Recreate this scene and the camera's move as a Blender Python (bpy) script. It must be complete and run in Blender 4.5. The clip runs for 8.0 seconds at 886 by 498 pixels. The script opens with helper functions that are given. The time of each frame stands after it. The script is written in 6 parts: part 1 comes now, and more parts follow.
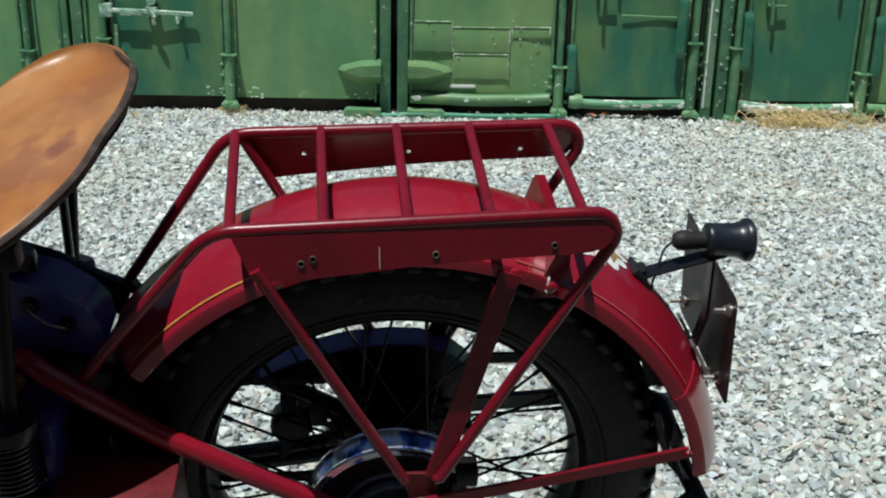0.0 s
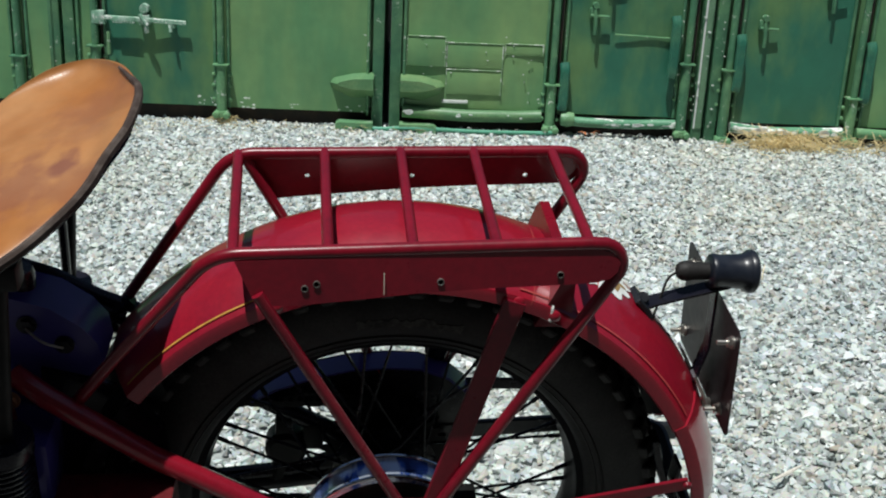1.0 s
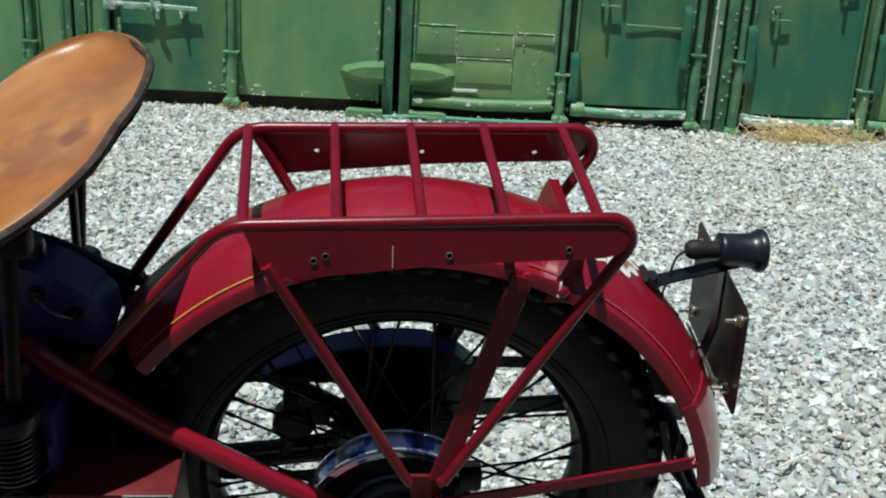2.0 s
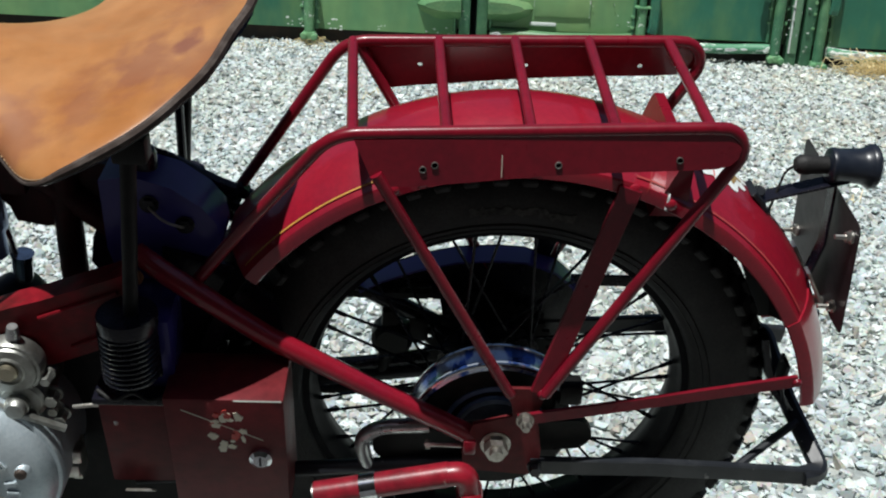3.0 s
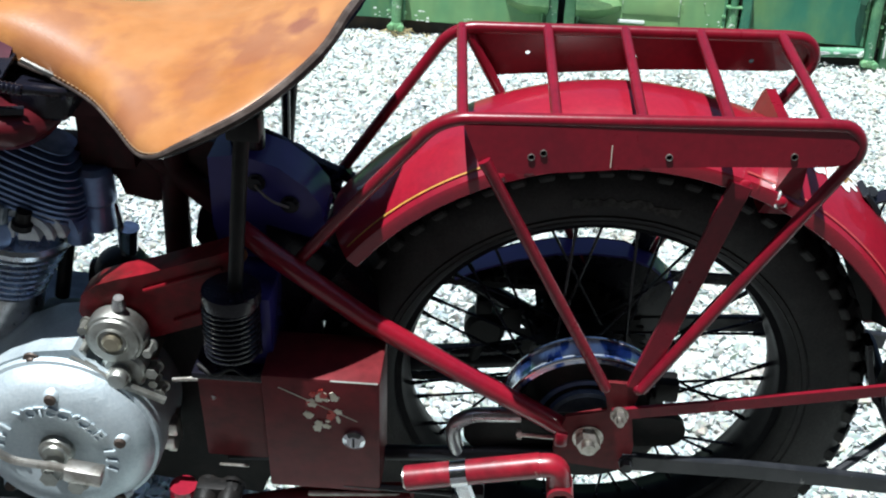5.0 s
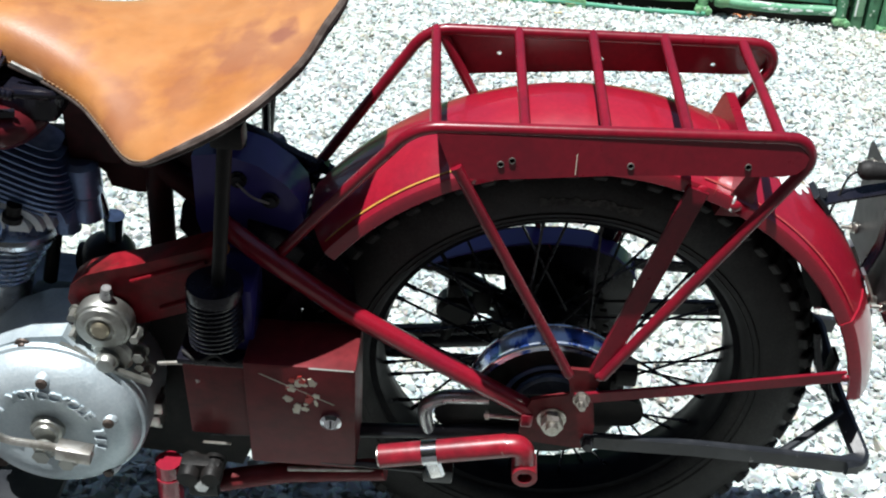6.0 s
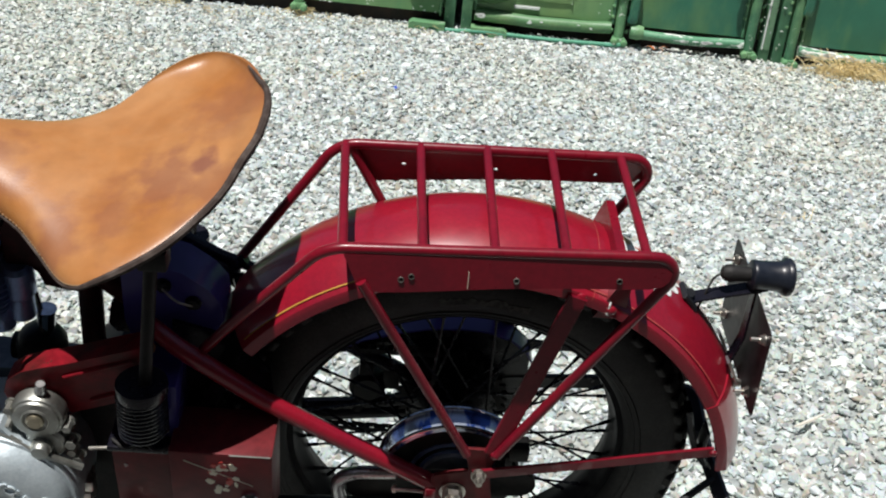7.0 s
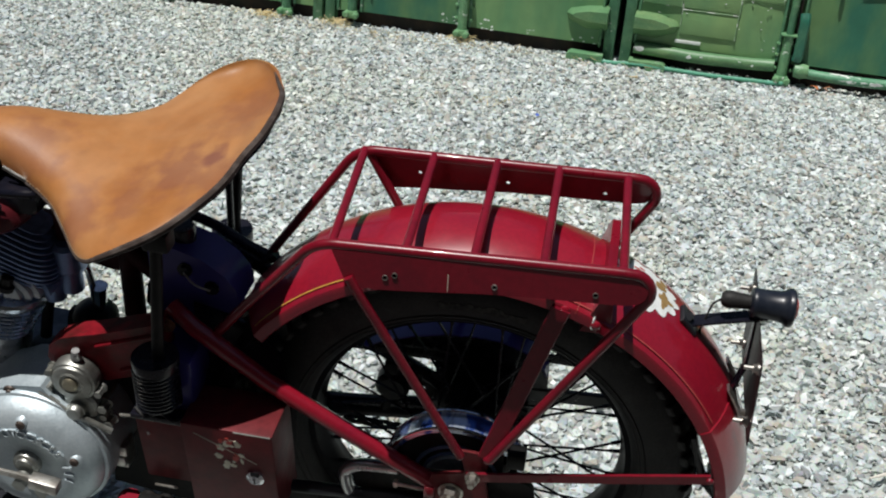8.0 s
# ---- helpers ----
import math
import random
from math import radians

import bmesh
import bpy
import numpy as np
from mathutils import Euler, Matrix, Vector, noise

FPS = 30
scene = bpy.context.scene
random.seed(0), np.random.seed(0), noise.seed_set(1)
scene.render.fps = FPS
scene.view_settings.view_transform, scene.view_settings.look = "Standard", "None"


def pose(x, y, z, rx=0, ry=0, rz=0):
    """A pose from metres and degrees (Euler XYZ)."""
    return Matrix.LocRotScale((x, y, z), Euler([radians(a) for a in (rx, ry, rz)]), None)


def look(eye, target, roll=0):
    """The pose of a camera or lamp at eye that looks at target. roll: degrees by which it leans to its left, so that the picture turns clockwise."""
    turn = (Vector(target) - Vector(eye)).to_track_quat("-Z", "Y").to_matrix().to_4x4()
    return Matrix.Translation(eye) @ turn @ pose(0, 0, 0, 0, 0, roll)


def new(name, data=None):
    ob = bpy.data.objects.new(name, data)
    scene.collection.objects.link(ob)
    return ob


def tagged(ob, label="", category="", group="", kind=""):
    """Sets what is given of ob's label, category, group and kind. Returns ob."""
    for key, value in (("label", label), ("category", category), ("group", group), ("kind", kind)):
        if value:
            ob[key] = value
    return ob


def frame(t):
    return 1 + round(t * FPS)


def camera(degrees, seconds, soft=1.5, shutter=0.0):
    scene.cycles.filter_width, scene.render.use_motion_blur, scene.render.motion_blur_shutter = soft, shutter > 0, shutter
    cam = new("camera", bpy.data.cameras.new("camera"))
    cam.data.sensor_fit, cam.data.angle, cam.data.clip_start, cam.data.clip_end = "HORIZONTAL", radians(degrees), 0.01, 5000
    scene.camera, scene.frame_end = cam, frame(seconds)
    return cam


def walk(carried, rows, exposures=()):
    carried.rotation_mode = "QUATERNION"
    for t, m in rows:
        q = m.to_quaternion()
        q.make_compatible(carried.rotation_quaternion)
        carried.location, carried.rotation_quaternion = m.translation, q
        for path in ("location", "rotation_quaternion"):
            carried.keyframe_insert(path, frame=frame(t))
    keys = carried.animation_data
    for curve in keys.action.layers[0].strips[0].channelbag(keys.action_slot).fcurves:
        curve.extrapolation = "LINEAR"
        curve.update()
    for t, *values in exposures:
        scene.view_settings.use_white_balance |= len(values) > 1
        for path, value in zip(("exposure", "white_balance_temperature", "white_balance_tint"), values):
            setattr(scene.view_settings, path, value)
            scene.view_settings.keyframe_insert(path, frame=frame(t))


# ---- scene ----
cam = camera(43.9, 8.0, soft=2.05)
PATH = [
    (0, (-0.065, -1.202, 1.11), (0.06, 0.681, 0.449), 1.2),
    (0.5, (-0.072, -1.189, 1.124), (0.084, 0.701, 0.487), 1.9),
    (1, (-0.087, -1.186, 1.122), (0.067, 0.703, 0.481), 2.7),
    (1.2, (-0.087, -1.182, 1.122), (0.079, 0.706, 0.485), 2.7),
    (2.3, (-0.087, -1.196, 1.088), (0.038, 0.681, 0.41), 3.0),
    (2.5, (-0.094, -1.196, 1.078), (0.021, 0.666, 0.357), 2.7),
    (3, (-0.13, -1.205, 1.068), (-0.108, 0.647, 0.313), 2.3),
    (3.5, (-0.161, -1.207, 1.056), (-0.261, 0.634, 0.279), 2.1),
    (4, (-0.173, -1.205, 1.047), (-0.345, 0.623, 0.255), 1.4),
    (4.5, (-0.184, -1.208, 1.067), (-0.375, 0.628, 0.296), 2.3),
    (5, (-0.166, -1.207, 1.056), (-0.27, 0.637, 0.289), 3.1),
    (5.2, (-0.156, -1.205, 1.046), (-0.244, 0.633, 0.263), 2.7),
    (6.3, (-0.179, -1.261, 1.23), (-0.194, 0.536, 0.351), 5.5),
    (6.5, (-0.187, -1.276, 1.29), (-0.155, 0.528, 0.426), 5.7),
    (7, (-0.143, -1.306, 1.334), (-0.069, 0.493, 0.464), 5.9),
    (7.5, (0.038, -1.303, 1.329), (-0.183, 0.479, 0.447), 7.6),
    (8, (0.135, -1.351, 1.351), (-0.16, 0.436, 0.504), 4.9),
]
EXPOSURES = [(0, -0.10, 6420, 10), (1, -0.08, 6420, 10), (2.5, -0.03, 6400, 10), (3, 0.10, 6340, 10), (3.5, 0.42, 6200, 10), (4.5, 0.86, 6080, 10), (5.2, 0.84, 6080, 10), (6.5, 0.65, 6480, 13), (7, 0.16, 6620, 14), (7.5, -0.05, 6650, 14), (8, -0.12, 6560, 13)]
walk(cam, [(t, look(eye, target, roll)) for t, eye, target, roll in PATH], EXPOSURES)

# ---- light ----
SUN_AZ, SUN_EL = 35.0, 72.6      # the way of the light: degrees from +y towards +x, and its height
world = bpy.data.worlds.new("world")
scene.world = world
world.use_nodes = True
wn = world.node_tree
sky = wn.nodes.new("ShaderNodeTexSky")
sky.sky_type, sky.sun_disc = "NISHITA", False
sky.sun_elevation, sky.sun_rotation = radians(SUN_EL), radians(180 + SUN_AZ)
wn.links.new(sky.outputs["Color"], wn.nodes["Background"].inputs["Color"])
wn.nodes["Background"].inputs["Strength"].default_value = 0.040
sun = new("sun", bpy.data.lights.new("sun", "SUN"))
sun.data.energy, sun.data.angle, sun.data.color = 5.0, radians(0.55), (0.99, 0.985, 0.935)
ce, se = math.cos(radians(SUN_EL)), math.sin(radians(SUN_EL))
SUN_WAY = Vector((math.sin(radians(SUN_AZ)) * ce, math.cos(radians(SUN_AZ)) * ce, -se))
sun.matrix_world = look((0, 0, 6), Vector((0, 0, 6)) + SUN_WAY)


# ---- materials ----
def surface(name, base, rough=0.5, metal=0.0, second=None, mix_scale=6.0, mix_lo=0.45, mix_hi=0.65, grain=0.0, grain_scale=120.0,
            bump=0.0, bump_scale=60.0, coat=0.0, wear=None, wear_scale=25.0, wear_at=0.66, rough_var=0.0, specular=None, stretch=None, coat_rough=0.027):
    """A painted, cast or worn surface: two tones at one scale, grain and relief at another, and chips where wear is given."""
    m = bpy.data.materials.new(name)
    m.use_nodes = True
    nt = m.node_tree
    b = nt.nodes["Principled BSDF"]
    b.inputs["Roughness"].default_value, b.inputs["Metallic"].default_value = rough, metal
    b.inputs["Coat Weight"].default_value = coat
    b.inputs["Coat Roughness"].default_value = coat_rough
    if specular is not None:
        b.inputs["Specular IOR Level"].default_value = specular
    tc = nt.nodes.new("ShaderNodeTexCoord")

    def noise_at(scale, detail=4.0, rough_=0.6, pulled=False):
        n = nt.nodes.new("ShaderNodeTexNoise")
        n.inputs["Scale"].default_value, n.inputs["Detail"].default_value, n.inputs["Roughness"].default_value = scale, detail, rough_
        if pulled and stretch:
            mp = nt.nodes.new("ShaderNodeMapping")
            mp.inputs["Scale"].default_value = stretch
            nt.links.new(tc.outputs["Object"], mp.inputs["Vector"])
            nt.links.new(mp.outputs["Vector"], n.inputs["Vector"])
        else:
            nt.links.new(tc.outputs["Object"], n.inputs["Vector"])
        return n.outputs["Fac"]

    def ramp(fac, lo, hi):
        r = nt.nodes.new("ShaderNodeMapRange")
        r.inputs["From Min"].default_value, r.inputs["From Max"].default_value = lo, hi
        nt.links.new(fac, r.inputs["Value"])
        return r.outputs["Result"]

    def mixed(fac, a, c, mode="MIX"):
        x = nt.nodes.new("ShaderNodeMix")
        x.data_type, x.blend_type = "RGBA", mode
        for sock, v in ((x.inputs["Factor"], fac), (x.inputs["A"], a), (x.inputs["B"], c)):
            if isinstance(v, bpy.types.NodeSocket):
                nt.links.new(v, sock)
            elif isinstance(v, tuple):
                sock.default_value = (*v, 1)
            else:
                sock.default_value = v
        return x.outputs["Result"]

    col = base
    if second:
        col = mixed(ramp(noise_at(mix_scale, pulled=True), mix_lo, mix_hi), base, second)
    if grain:
        g = ramp(noise_at(grain_scale, 6.0), 0.3, 0.7)
        col = mixed(grain, col, mixed(g, (0.0, 0.0, 0.0), (1.0, 1.0, 1.0)), "OVERLAY")
    if wear:
        w = ramp(noise_at(wear_scale, 8.0, 0.7, True), wear_at, wear_at + 0.02)
        col = mixed(w, col, wear)
    if isinstance(col, tuple):
        b.inputs["Base Color"].default_value = (*col, 1)
    else:
        nt.links.new(col, b.inputs["Base Color"])
    if rough_var:
        r = nt.nodes.new("ShaderNodeMapRange")
        r.inputs["To Min"].default_value, r.inputs["To Max"].default_value = max(rough - rough_var, 0.02), rough + rough_var
        nt.links.new(noise_at(mix_scale * 3), r.inputs["Value"])
        nt.links.new(r.outputs["Result"], b.inputs["Roughness"])
    if bump:
        bp = nt.nodes.new("ShaderNodeBump")
        bp.inputs["Strength"].default_value, bp.inputs["Distance"].default_value = bump, 0.002
        nt.links.new(noise_at(bump_scale, 8.0), bp.inputs["Height"])
        nt.links.new(bp.outputs["Normal"], b.inputs["Normal"])
    return m


def island_stones(name, tones, rough=0.85):
    m = bpy.data.materials.new(name)
    m.use_nodes = True
    nt = m.node_tree
    b = nt.nodes["Principled BSDF"]
    b.inputs["Roughness"].default_value = rough
    geo = nt.nodes.new("ShaderNodeNewGeometry")
    cr = nt.nodes.new("ShaderNodeValToRGB")
    cr.color_ramp.interpolation = "LINEAR"
    els = cr.color_ramp.elements
    while len(els) < len(tones):
        els.new(0.5)
    for n, (e, c) in enumerate(zip(els, tones)):
        e.position, e.color = n / (len(tones) - 1), (*c, 1)
    nt.links.new(geo.outputs["Random Per Island"], cr.inputs["Fac"])
    tc = nt.nodes.new("ShaderNodeTexCoord")
    nz = nt.nodes.new("ShaderNodeTexNoise")
    nz.inputs["Scale"].default_value, nz.inputs["Detail"].default_value = 160.0, 5.0
    nt.links.new(tc.outputs["Object"], nz.inputs["Vector"])
    x = nt.nodes.new("ShaderNodeMix")
    x.data_type, x.blend_type = "RGBA", "OVERLAY"
    x.inputs["Factor"].default_value = 0.35
    nt.links.new(cr.outputs["Color"], x.inputs["A"])
    nt.links.new(nz.outputs["Color"], x.inputs["B"])
    hs = nt.nodes.new("ShaderNodeHueSaturation")
    hs.inputs["Saturation"].default_value = 1.0
    nt.links.new(x.outputs["Result"], hs.inputs["Color"])
    big = nt.nodes.new("ShaderNodeTexNoise")
    big.inputs["Scale"].default_value, big.inputs["Detail"].default_value = 0.9, 5.0
    nt.links.new(tc.outputs["Object"], big.inputs["Vector"])
    mr = nt.nodes.new("ShaderNodeMapRange")
    mr.inputs["From Min"].default_value, mr.inputs["From Max"].default_value = 0.46, 0.68
    nt.links.new(big.outputs["Fac"], mr.inputs["Value"])
    tan = nt.nodes.new("ShaderNodeMix")
    tan.data_type, tan.blend_type = "RGBA", "MULTIPLY"
    tan.inputs["B"].default_value = (1.0, 0.965, 0.89, 1)
    nt.links.new(mr.outputs["Result"], tan.inputs["Factor"])
    nt.links.new(hs.outputs["Color"], tan.inputs["A"])
    nt.links.new(tan.outputs["Result"], b.inputs["Base Color"])
    return m


RED = surface("red_enamel", (0.262, 0.007, 0.020), 0.32, second=(0.215, 0.007, 0.022), mix_scale=9, coat=0.65, bump=0.015, bump_scale=70, rough_var=0.08, grain=0.12, grain_scale=160, wear=(0.30, 0.16, 0.11), wear_scale=70, wear_at=0.80)
PEG_RED = surface("scuffed_red_enamel", (0.225, 0.008, 0.018), 0.34, second=(0.15, 0.010, 0.018), mix_scale=16, coat=0.3, bump=0.12, bump_scale=70, rough_var=0.12, grain=0.3, grain_scale=60, wear=(0.33, 0.20, 0.17), wear_scale=55, wear_at=0.66)
RACK_RED = surface("rack_maroon_enamel", (0.174, 0.005, 0.015), 0.30, second=(0.134, 0.005, 0.014), mix_scale=14, specular=0.35, coat=0.3, bump=0.08, bump_scale=90, rough_var=0.08, grain=0.15, wear=(0.35, 0.22, 0.2), wear_scale=60, wear_at=0.76)
BOX_RED = surface("dull_maroon_paint", (0.132, 0.013, 0.017), 0.46, second=(0.098, 0.013, 0.015), mix_scale=11, specular=0.22, bump=0.03, bump_scale=60, rough_var=0.14, grain=0.28, grain_scale=45, wear=(0.17, 0.06, 0.05), wear_scale=55, wear_at=0.72)
CASE_RED = surface("oily_red_enamel", (0.18, 0.007, 0.013), 0.42, second=(0.065, 0.012, 0.011), mix_scale=14, specular=0.12, bump=0.08, bump_scale=70, rough_var=0.1, grain=0.3, grain_scale=70, wear=(0.05, 0.02, 0.015), wear_scale=34, wear_at=0.66)
# faint stripe, its pink taken from the highlight along the fold
PIN_DIM = surface("dim_pink_stripe", (0.36, 0.06, 0.055), 0.4, grain=0.2)
GOLD = surface("gold_stripe", (0.46, 0.25, 0.05), 0.4, grain=0.2)
RUBBER = surface("tyre_rubber", (0.015, 0.0145, 0.0145), 0.60, second=(0.027, 0.026, 0.025), mix_scale=18, specular=0.28, grain=0.4, grain_scale=300, bump=0.25, bump_scale=140)
DUST_RUBBER = surface("dusty_rubber", (0.07, 0.068, 0.064), 0.85, second=(0.03, 0.03, 0.029), mix_scale=60, specular=0.2, grain=0.4, grain_scale=260)
BLACK = surface("black_enamel", (0.006, 0.006, 0.011), 0.26, second=(0.010, 0.010, 0.015), mix_scale=20, rough_var=0.08, specular=0.35)
# black enamel with the sky's blue reflection put into its colour
NAVY = surface("sky_blue_black_enamel", (0.046, 0.041, 0.190), 0.22, second=(0.056, 0.048, 0.225), mix_scale=12, rough_var=0.06, specular=0.35)
BLACK_WORN = surface("worn_black_paint", (0.012, 0.014, 0.018), 0.38, second=(0.026, 0.028, 0.032), mix_scale=25, wear=(0.26, 0.26, 0.25), wear_scale=40, wear_at=0.635, bump=0.15)
LAMP = surface("dull_lamp_black", (0.008, 0.011, 0.019), 0.34, second=(0.015, 0.019, 0.028), mix_scale=40, specular=0.45, rough_var=0.1, bump=0.05)
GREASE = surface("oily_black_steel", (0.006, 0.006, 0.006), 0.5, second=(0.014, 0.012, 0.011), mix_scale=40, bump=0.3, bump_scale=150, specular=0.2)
CHROME = surface("chrome", (0.74, 0.76, 0.80), 0.14, 1.0, second=(0.5, 0.5, 0.5), mix_scale=40, rough_var=0.05)
ALLOY = surface("polished_alloy", (0.60, 0.60, 0.60), 0.30, 0.85, second=(0.42, 0.42, 0.42), mix_scale=50, bump=0.15, bump_scale=120, rough_var=0.1)
ZINC = surface("zinc_plated_steel", (0.62, 0.60, 0.56), 0.36, 1.0, second=(0.42, 0.39, 0.34), mix_scale=80, bump=0.1)
CAST = surface("cast_aluminium", (0.56, 0.64, 0.68), 0.50, 0.50, second=(0.44, 0.515, 0.555), mix_scale=14, grain=0.12, grain_scale=260, bump=0.35, bump_scale=180, rough_var=0.1)
BARREL = surface("bare_barrel_metal", (0.80, 0.85, 0.90), 0.26, 0.9, second=(0.58, 0.64, 0.70), mix_scale=25, bump=0.15, bump_scale=160, rough_var=0.1)
# chrome band: the sky's blue reflection is painted in as the second colour
BAND = surface("sky_patched_band", (0.70, 0.78, 0.92), 0.2, 0.7, second=(0.06, 0.14, 0.50), mix_scale=20, mix_lo=0.47, mix_hi=0.52, rough_var=0.06, stretch=(1.0, 0.3, 1.0))
NICKEL = surface("dull_nickel", (0.43, 0.44, 0.41), 0.42, 0.9, second=(0.26, 0.26, 0.235), mix_scale=30, bump=0.2, bump_scale=160, rough_var=0.1)
RIM_BLACK = surface("rim_enamel", (0.006, 0.006, 0.008), 0.42, second=(0.012, 0.012, 0.013), mix_scale=30, specular=0.04, rough_var=0.1)
OILY = surface("oily_crankcase", (0.19, 0.22, 0.25), 0.40, 0.4, second=(0.29, 0.33, 0.36), mix_scale=16, bump=0.3, bump_scale=120, rough_var=0.15, grain=0.3, grain_scale=60)
CRANK = surface("grimy_crankcase", (0.055, 0.070, 0.085), 0.42, 0.4, second=(0.11, 0.13, 0.15), mix_scale=16, bump=0.3, bump_scale=120, rough_var=0.15, grain=0.3, grain_scale=60)
SCREW = surface("rusty_screw", (0.095, 0.072, 0.060), 0.5, 0.5, second=(0.055, 0.042, 0.036), mix_scale=120, bump=0.2)
# fin metal tinted blue: the sky's reflection is painted into both tones
FIN = surface("fin_iron", (0.21, 0.30, 0.50), 0.36, 0.5, second=(0.13, 0.19, 0.34), mix_scale=25, bump=0.2, bump_scale=200, rough_var=0.1)
PALE_CAST = surface("pale_sand_casting", (0.66, 0.70, 0.72), 0.55, 0.25, second=(0.50, 0.55, 0.60), mix_scale=30, grain=0.2, grain_scale=200, bump=0.3, bump_scale=160)
BRASS = surface("brass", (0.44, 0.40, 0.30), 0.38, 0.9, second=(0.36, 0.32, 0.23), mix_scale=60)
# tank red made darker so that the colour holds the unlit flank's shade
TANK_RED = surface("shade_dark_tank_enamel", (0.082, 0.007, 0.011), 0.34, second=(0.062, 0.008, 0.011), mix_scale=9, specular=0.28, rough_var=0.08, grain=0.2, grain_scale=50, bump=0.02)
# darker copy of the maroon, with the saddle's shade put into the colour
SHADED_RED = surface("shaded_maroon_enamel", (0.046, 0.008, 0.010), 0.48, second=(0.024, 0.008, 0.008), mix_scale=24, specular=0.2, grain=0.3, grain_scale=60, bump=0.1)
PLUM = surface("dull_plum_enamel", (0.060, 0.012, 0.022), 0.55, second=(0.045, 0.012, 0.020), mix_scale=16, specular=0.08, rough_var=0.08, grain=0.2)
CREAM = surface("cream_transfer", (0.72, 0.68, 0.56), 0.5, second=(0.6, 0.55, 0.44), mix_scale=60, grain=0.2)
DECAL_RED = surface("red_transfer", (0.50, 0.04, 0.03), 0.45, grain=0.15)
DECAL_WHITE = surface("white_transfer", (0.74, 0.77, 0.76), 0.45, second=(0.64, 0.67, 0.65), mix_scale=80)
DECAL_GOLD = surface("gold_brown_transfer", (0.30, 0.19, 0.07), 0.45, grain=0.2)
TIN = surface("bare_plate_back", (0.012, 0.010, 0.012), 0.45, 0.0, second=(0.026, 0.022, 0.025), mix_scale=20, specular=0.25, bump=0.1, rough_var=0.1)
LEATHER = surface("tan_leather", (0.335, 0.128, 0.030), 0.36, second=(0.43, 0.208, 0.080), mix_scale=5.5, mix_lo=0.36, mix_hi=0.66, grain=0.08, grain_scale=38, bump=0.12, bump_scale=300, specular=0.48, rough_var=0.10, coat=0.3, coat_rough=0.27)


def stain(m, spots, colour, amount):
    """Darker scuffs rubbed into a surface: soft blotches with ragged edges at given places."""
    nt = m.node_tree
    b = nt.nodes["Principled BSDF"]
    old = b.inputs["Base Color"].links[0].from_socket
    tc = nt.nodes.new("ShaderNodeTexCoord")
    nz = nt.nodes.new("ShaderNodeTexNoise")
    nz.inputs["Scale"].default_value, nz.inputs["Detail"].default_value = 34.0, 6.0
    nt.links.new(tc.outputs["Object"], nz.inputs["Vector"])
    total = None
    for x, y, r, k in spots:
        s = nt.nodes.new("ShaderNodeVectorMath")
        s.operation = "MULTIPLY_ADD"
        s.inputs[1].default_value = (1 / r, 0.8 / r, 0.0)
        s.inputs[2].default_value = (-x / r, -y * 0.8 / r, 0.0)
        nt.links.new(tc.outputs["Object"], s.inputs[0])
        ln = nt.nodes.new("ShaderNodeVectorMath")
        ln.operation = "LENGTH"
        nt.links.new(s.outputs[0], ln.inputs[0])
        ad = nt.nodes.new("ShaderNodeMath")
        ad.operation = "MULTIPLY_ADD"
        ad.inputs[1].default_value, ad.inputs[2].default_value = 2.2, -1.1
        nt.links.new(nz.outputs["Fac"], ad.inputs[0])
        sm = nt.nodes.new("ShaderNodeMath")
        sm.operation = "ADD"
        nt.links.new(ln.outputs["Value"], sm.inputs[0])
        nt.links.new(ad.outputs[0], sm.inputs[1])
        mr = nt.nodes.new("ShaderNodeMapRange")
        mr.inputs["From Min"].default_value, mr.inputs["From Max"].default_value = 1.0, 0.35
        mr.inputs["To Max"].default_value = k
        nt.links.new(sm.outputs[0], mr.inputs["Value"])
        if total is None:
            total = mr.outputs["Result"]
        else:
            mx = nt.nodes.new("ShaderNodeMath")
            mx.operation = "MAXIMUM"
            nt.links.new(total, mx.inputs[0])
            nt.links.new(mr.outputs["Result"], mx.inputs[1])
            total = mx.outputs[0]
    x = nt.nodes.new("ShaderNodeMix")
    x.data_type = "RGBA"
    x.inputs["B"].default_value = (*colour, 1)
    nt.links.new(total, x.inputs["Factor"])
    nt.links.new(old, x.inputs["A"])
    nt.links.new(x.outputs["Result"], b.inputs["Base Color"])


stain(LEATHER, [(-0.352, -0.057, 0.023, 0.7), (-0.395, -0.075, 0.055, 0.45), (-0.44, -0.11, 0.05, 0.35), (-0.51, -0.14, 0.045, 0.4), (-0.33, 0.05, 0.07, 0.3), (-0.62, -0.05, 0.06, 0.35), (-0.33, -0.11, 0.05, 0.35)], (0.15, 0.045, 0.04), 1.0)
LEATHER_EDGE = surface("dark_leather_edge", (0.045, 0.032, 0.027), 0.75, second=(0.10, 0.080, 0.070), mix_scale=40, bump=0.3, specular=0.25)
THREAD = surface("pale_thread", (0.30, 0.19, 0.10), 0.8)
GREEN = surface("green_paint", (0.108, 0.265, 0.122), 0.42, second=(0.210, 0.350, 0.142), mix_scale=2.0, mix_lo=0.38, mix_hi=0.68, grain=0.07, grain_scale=14, bump=0.35, bump_scale=9, wear=(0.42, 0.50, 0.42), wear_scale=26, wear_at=0.76, rough_var=0.12, stretch=(1.6, 1.0, 0.6))
